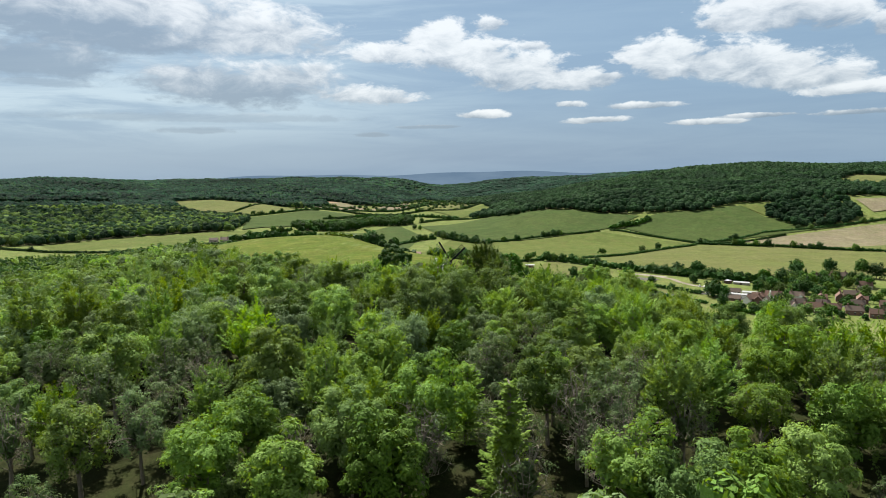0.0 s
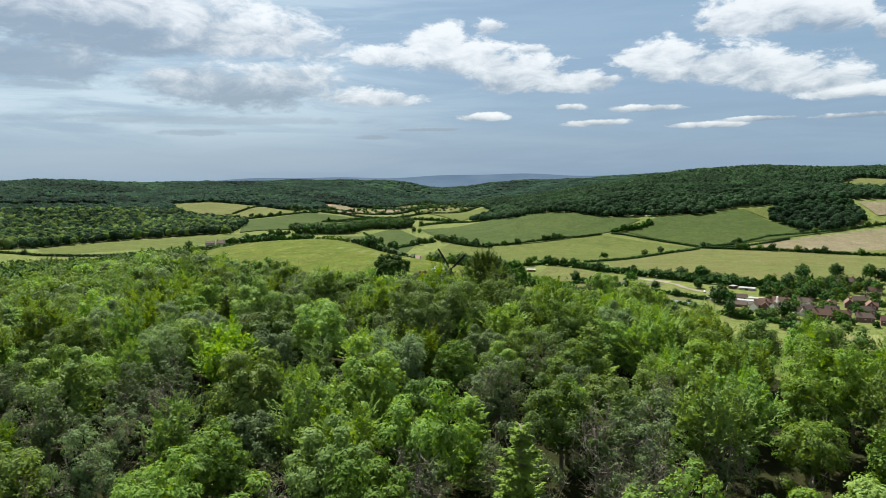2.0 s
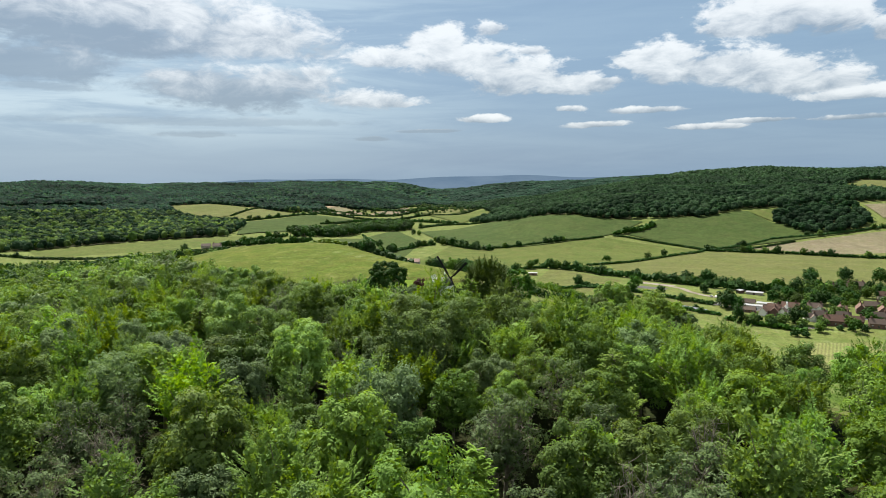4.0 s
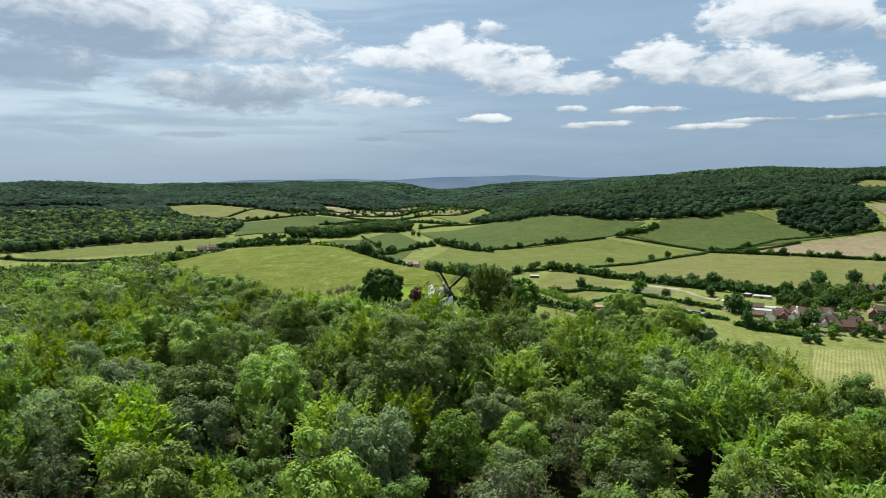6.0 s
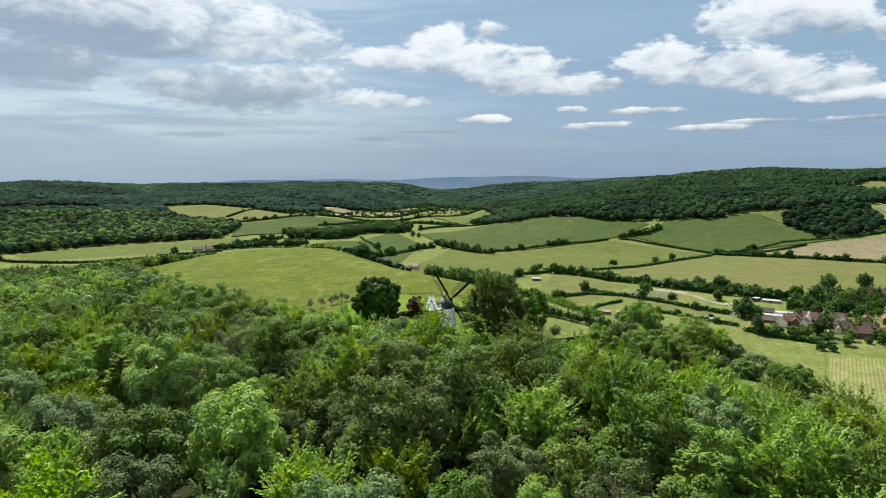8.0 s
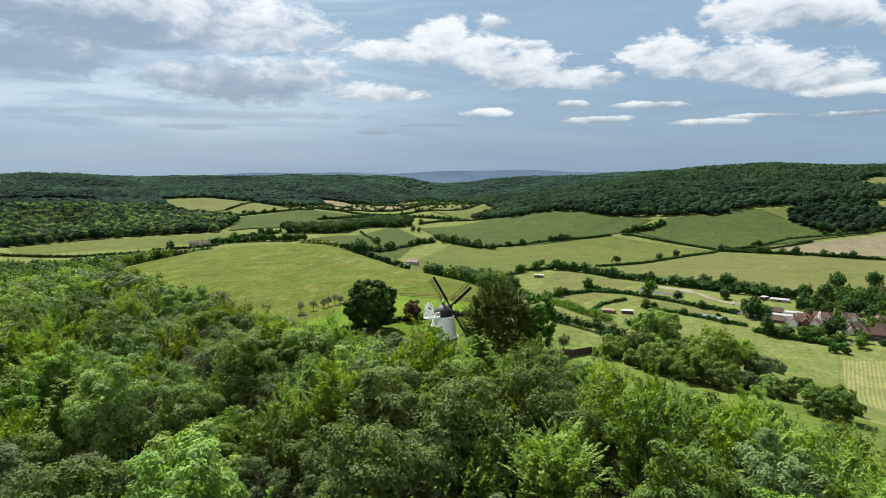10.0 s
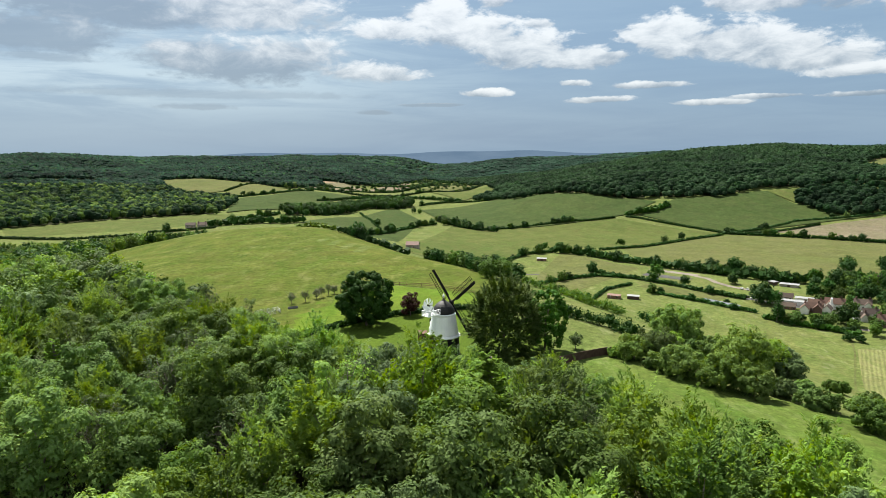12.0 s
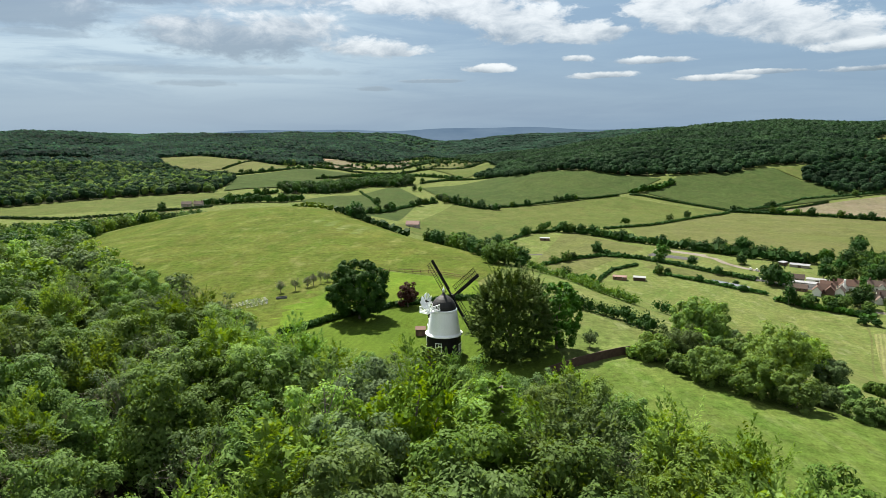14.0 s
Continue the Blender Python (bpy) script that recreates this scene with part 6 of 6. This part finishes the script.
# ---------------------------------------------------------------- the village
def gable_house(name, label, x, y, turn, w, d, eave, pitch=0.9, walls=None, tiles=None, chimneys=1, windows=3, wing=None):
    """A house with gabled roof: w along the ridge, d across; parts in its own axes."""
    walls, tiles = walls or M_RENDER, tiles or M_TILE
    top = tagged(new(name), label, "house")
    top.matrix_basis = pose(x, y, ground_z(x, y), 0, 0, turn)
    rise = d / 2 * pitch

    def shell(ox, oy, ww, dd, hh, rr, along=True):
        m = pose(ox, oy, 0, 0, 0, 0 if along else 90)
        bm = bmesh.new()
        pr = [(-dd / 2, -1.0), (dd / 2, -1.0), (dd / 2, hh), (0, hh + rr), (-dd / 2, hh)]
        a = [bm.verts.new(m @ Vector((-ww / 2, p, z))) for p, z in pr]
        b = [bm.verts.new(m @ Vector((ww / 2, p, z))) for p, z in pr]
        bm.faces.new(a[::-1])
        bm.faces.new(b)
        for i in range(5):
            bm.faces.new((a[i], a[(i + 1) % 5], b[(i + 1) % 5], b[i]))
        part("wall", bm, walls, top)
        over, thick = 0.35, 0.22
        for s in (-1, 1):
            bm = bmesh.new()
            lo, hi = (s * (dd / 2 + over), hh - over * rr / (dd / 2) + 0.06), (0, hh + rr + 0.06)
            vs = []
            for xx in (-ww / 2 - 0.3, ww / 2 + 0.3):
                for (p, z) in (lo, hi):
                    for t in (0, thick):
                        vs.append(bm.verts.new(m @ Vector((xx, p, z + t))))
            for f in ((0, 1, 3, 2), (4, 6, 7, 5), (0, 4, 5, 1), (2, 3, 7, 6), (0, 2, 6, 4), (1, 5, 7, 3)):
                bm.faces.new([vs[i] for i in f])
            bmesh.ops.recalc_face_normals(bm, faces=bm.faces[:])
            part("roof_slope", bm, tiles, top, "clay-tiled slope")
        return m

    shell(0, 0, w, d, eave, rise)
    if wing:
        ox, ww, dd = wing
        shell(ox, -d / 2, ww, dd, eave * 0.92, dd / 2 * pitch, False)
    for c in range(chimneys):
        cx = (-0.38 + 0.76 * c) * w if chimneys > 1 else 0.3 * w
        stack = part("chimney", box_bm(0.9, 0.7, 1.9, pose(cx, 0, eave + rise + 0.55), 0.03), M_BRICK, top, "brick chimney")
        part("chimney_pot", ring_bm([(0.16, 0), (0.13, 0.45)], 8, 0, True), M_TILE, stack).location = (cx, 0, eave + rise + 1.5)
    for side in (-1, 1):
        for i in range(windows):
            wx = (i + 0.5) / windows * w - w / 2
            for z in ([1.5, 3.9] if eave > 4 else [1.4]):
                wd = part("window", box_bm(1.0, 0.10, 1.1, pose(wx, side * (d / 2 + 0.01), z)), M_GLASS, top)
                part("window_frame", box_bm(1.2, 0.06, 0.1, pose(wx, side * (d / 2 + 0.05), z + 0.6)), M_WHITE, wd)
                part("window_frame", box_bm(0.06, 0.07, 1.1, pose(wx, side * (d / 2 + 0.05), z)), M_WHITE, wd)
    part("door", box_bm(0.95, 0.1, 2.0, pose(0.12 * w, -d / 2 - 0.02, 1.0)), M_WOOD, top)
    return top


HOUSES = [
    # x, y, turn, w, d, eave, wall, roof, chimneys, wing, words
    (231, 282, 56, 9, 6, 4.0, 0, 0, 1, None, "white rendered inn wing with steep clay-tiled gable"),
    (238, 285, -30, 12, 6.5, 3.8, 2, 0, 1, (3, 4.5, 6), "brick inn range with rambling clay roofs"),
    (245, 281, 52, 9, 5.5, 3.6, 0, 1, 0, None, "white gabled cottage with brown tiles beside the inn"),
    (256, 292, -30, 14, 7.5, 4.6, 0, 0, 1, (-3, 5, 6), "white inn with steep clay roof and front gable"),
    (226, 292, -35, 10, 5, 2.6, 2, 1, 0, None, "low brick outhouse with brown tiles"),
    (246, 296, -35, 11, 6, 3.2, 2, 0, 1, None, "brick range with clay roof behind the inn"),
    (237, 318, -32, 12, 5.5, 2.8, 1, 1, 0, None, "flint barn with brown tiled roof"),
    (273, 290, -25, 12, 6.5, 4.6, 0, 1, 2, (3, 4, 4), "white detached house with brown tiled roof"),
    (254, 262, -18, 10, 6, 3.4, 0, 1, 1, (2, 4, 5), "white gabled cottage with dark tiled roof"),
    (264, 268, -20, 11, 6, 3.8, 0, 1, 1, None, "white cottage with brown tiled roof"),
    (248, 271, 48, 7, 5, 3.0, 3, 1, 0, None, "brown boarded store with tiled gable"),
    (262, 247, -22, 16, 8, 4.4, 2, 0, 2, None, "large red-brick cottage row under one clay roof"),
    (275, 246, -25, 12, 6.5, 4.0, 2, 0, 1, None, "red-brick cottage row with clay roof"),
    (284, 236, -25, 13, 6.5, 4.0, 2, 1, 2, None, "red-brick terrace with brown roof"),
    (293, 225, -25, 12, 6.5, 4.0, 2, 0, 1, None, "red-brick terrace with clay roof"),
    (304, 216, -25, 12, 6.5, 4.0, 1, 0, 1, None, "flint cottage with clay roof at the village end"),
    (277, 262, -22, 11, 6, 3.8, 2, 1, 1, None, "brick cottage with brown tiles"),
    (289, 285, 62, 11, 6, 3.8, 2, 0, 1, (2, 4, 5), "brick cottage with red clay roof"),
    (303, 284, 62, 13, 7, 4.4, 2, 0, 2, None, "brick house with clay-tiled roof"),
    (314, 276, 62, 12, 6.5, 4.2, 2, 0, 1, (-2, 4.5, 5), "brick house with red clay roof and wing"),
    (318, 294, -20, 13, 6.5, 4.2, 2, 1, 1, None, "brick house with brown roof by the lane"),
    (300, 258, -20, 11, 6, 3.8, 1, 1, 1, None, "flint cottage with brown roof"),
    (318, 252, -24, 12, 6.5, 4.2, 2, 0, 1, None, "brick cottage with clay roof"),
    (341, 371, -20, 18, 7.5, 4.4, 2, 1, 2, (4, 5, 6), "long brown-roofed house among trees"),
    (360, 380, -15, 17, 7.5, 4.4, 2, 1, 2, None, "long brown-roofed brick house among trees"),
    (352, 330, -15, 12, 7, 4.4, 1, 0, 1, None, "flint house with clay roof among garden trees"),
]
WALLS = [M_RENDER, M_FLINT, M_BRICK, M_FENCE]
ROOFS = [M_TILE, M_TILE2]
for x, y, turn, w, d, eave, wl_, rf, ch, wing, words in HOUSES:
    gable_house("house", words, x, y, turn, w * 0.82, d * 0.82, eave * 0.8, 1.05, WALLS[wl_], ROOFS[rf], ch, 3, wing and tuple(v * 0.82 for v in wing))
gable_house("farmhouse", "pale farmhouse with tiled roof in the western valley", -286, 628, 10, 10, 7, 4.0, 0.8, M_FLINT, M_TILE2, 2, 4)
gable_house("barn", "tile-roofed barn beside the farmhouse", -302, 634, 10, 11, 7, 3.2, 0.7, M_FLINT, M_TILE2, 0, 2)
gable_house("barn", "faded red-roofed barn below the meadow", -34, 525, -6, 13, 8, 3.2, 0.75, M_FLINT, M_REDTIN, 0, 2)
gable_house("stable", "low stable with pale pinkish roof in the field", 120, 327, -24, 9, 4, 2.2, 0.4, M_WOOD, M_REDTIN, 0, 2)
# the tall white kiln chimney of the inn
kiln = tagged(new("oast_chimney"), "tall tapering white chimney beside the inn", "chimney")
kiln.matrix_basis = pose(250.5, 286.5, ground_z(250.5, 286.5))
part("stack", ring_bm([(1.1, -0.5), (1.0, 3.0), (0.7, 6.0), (0.6, 8.0)], 12, 0, True), M_RENDER, kiln)
part("cowl", ring_bm([(0.7, 8.0), (0.7, 8.2), (0.15, 8.7)], 12, 0, True), M_WHITE, kiln)


def flat_shed(name, label, x, y, turn, w, d, h, wall_mat, roof_mat):
    s = tagged(new(name), label, "shed")
    s.matrix_basis = pose(x, y, ground_z(x, y), 0, 0, turn)
    part("wall", box_bm(w, d, h + 0.5, pose(0, 0, h / 2 - 0.25)), wall_mat, s)
    part("roof", box_bm(w + 0.6, d + 0.6, 0.16, pose(0, 0, h + 0.12, 4, 0, 0)), roof_mat, s)
    part("door", box_bm(2.0, 0.08, h * 0.8, pose(0, -d / 2 - 0.03, h * 0.4)), M_FENCE, s)


flat_shed("field_shelter", "open field shelter with pale tin roof", 133, 325, -20, 8, 4, 2.3, M_FENCE, M_TINROOF)
flat_shed("stable", "white-roofed stable beside the yard", 254, 369, 30, 6, 4, 2.6, M_FENCE, M_TINROOF)
flat_shed("polytunnel", "long white roofed shed by the yard", 263, 362, -35, 13, 5, 2.0, M_FLINT, M_TINROOF)
flat_shed("stable", "small field shelter by the paddock", 168, 386, 0, 4, 3, 2.4, M_WOOD, M_TINROOF)
flat_shed("shed", "grey-roofed shed in the upper paddock", 92, 490, -10, 9, 4, 2.4, M_WOOD, M_TINROOF)
flat_shed("garage", "pale flat-roofed outbuilding behind the inn", 247, 310, -35, 13, 4.5, 2.8, M_RENDER, M_TINROOF)
flat_shed("kitchen_block", "long pale flat-roofed kitchen block of the inn", 234, 303, -35, 17, 4.5, 2.8, M_RENDER, M_TINROOF)
# a low row of blue-grey panels in the field
row = tagged(new("panel_row"), "long low row of blue-grey panels on grass", "panels")
row.matrix_basis = pose(187.5, 307.5, ground_z(187.5, 307.5), 0, 0, -54)
for i in range(9):
    part("panel", box_bm(2.95, 4.2, 0.10, pose(-12 + i * 3.0, 0, 0.8, 12, 0, 0), 0.02), M_SOLAR, row)
    part("leg", box_bm(0.12, 3.4, 0.9, pose(-12 + i * 3.0, 0, 0.3)), M_METAL, row)


# garden trees between the houses
bx, by = scatter(tree_rng, [(232, 226), (330, 212), (345, 300), (300, 318), (262, 318), (250, 300)], 10.5)
for x, y in zip(bx, by):
    if min(math.hypot(x - row_[0], y - row_[1]) for row_ in HOUSES) > 7.4:
        field_tree(int(tree_rng.choice([0, 1, 2, 3], p=[0.15, 0.3, 0.2, 0.35])), x, y, tree_rng.uniform(0.5, 0.85))


# ---------------------------------------------------------------- parked cars
def parked_car(label, paint, x, y, turn):
    c = tagged(new("car"), label, "car", "cars parked along the lane")
    bm = box_bm(4.3, 1.75, 0.62, pose(0, 0, 0.66), 0.12)
    part("body", bm, paint, c)
    bm = bmesh.new()
    lo = [bm.verts.new(v) for v in ((-1.55, -0.78, 0.95), (1.05, -0.78, 0.95), (1.05, 0.78, 0.95), (-1.55, 0.78, 0.95))]
    hi = [bm.verts.new(v) for v in ((-1.15, -0.62, 1.48), (0.45, -0.62, 1.48), (0.45, 0.62, 1.48), (-1.15, 0.62, 1.48))]
    for i in range(4):
        bm.faces.new((lo[i], lo[(i + 1) % 4], hi[(i + 1) % 4], hi[i]))
    part("windows", bm, M_GLASS, c, "dark glazing")
    part("roof", box_bm(1.7, 1.3, 0.06, pose(-0.35, 0, 1.5), 0.02), paint, c)
    for sx in (-1.35, 1.35):
        for sy in (-0.82, 0.82):
            bm = ring_bm([(0.32, -0.1), (0.32, 0.1)], 12, 0, True, True)
            bm.transform(pose(sx, sy, 0.34, 90, 0, 0))
            part("wheel", bm, M_TYRE, c)
    c.matrix_basis = pose(x, y, ground_z(x, y) + 0.1, 0, 0, turn)


for i, (x, y, turn) in enumerate([(200, 337, 35), (203, 333, 30), (206, 330, 40), (210, 327, 30), (213, 324, 25), (216, 321, 40), (228, 306, -40), (231, 303, -42), (222, 352, 60), (225, 349, 60)]):
    parked_car("white parked car beside the hedge" if i % 3 != 1 else "dark parked car beside the hedge", M_CARWHITE if i % 3 != 1 else M_CARDARK, x, y, turn)


# ---------------------------------------------------------------- glowing blue backdrop on the horizon, haze painted in
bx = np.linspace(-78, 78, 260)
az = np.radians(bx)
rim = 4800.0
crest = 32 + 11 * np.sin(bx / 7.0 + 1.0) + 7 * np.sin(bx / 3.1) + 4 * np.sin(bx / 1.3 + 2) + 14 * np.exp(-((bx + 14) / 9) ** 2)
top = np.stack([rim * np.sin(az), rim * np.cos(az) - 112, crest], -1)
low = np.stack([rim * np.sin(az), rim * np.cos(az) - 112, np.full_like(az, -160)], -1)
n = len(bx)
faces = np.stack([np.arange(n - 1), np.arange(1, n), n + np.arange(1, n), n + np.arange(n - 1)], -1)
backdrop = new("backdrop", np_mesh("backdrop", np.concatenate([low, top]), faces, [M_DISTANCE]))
tagged(backdrop, "glowing blue strip with painted haze, the hills along the horizon", "hills", kind="structure")
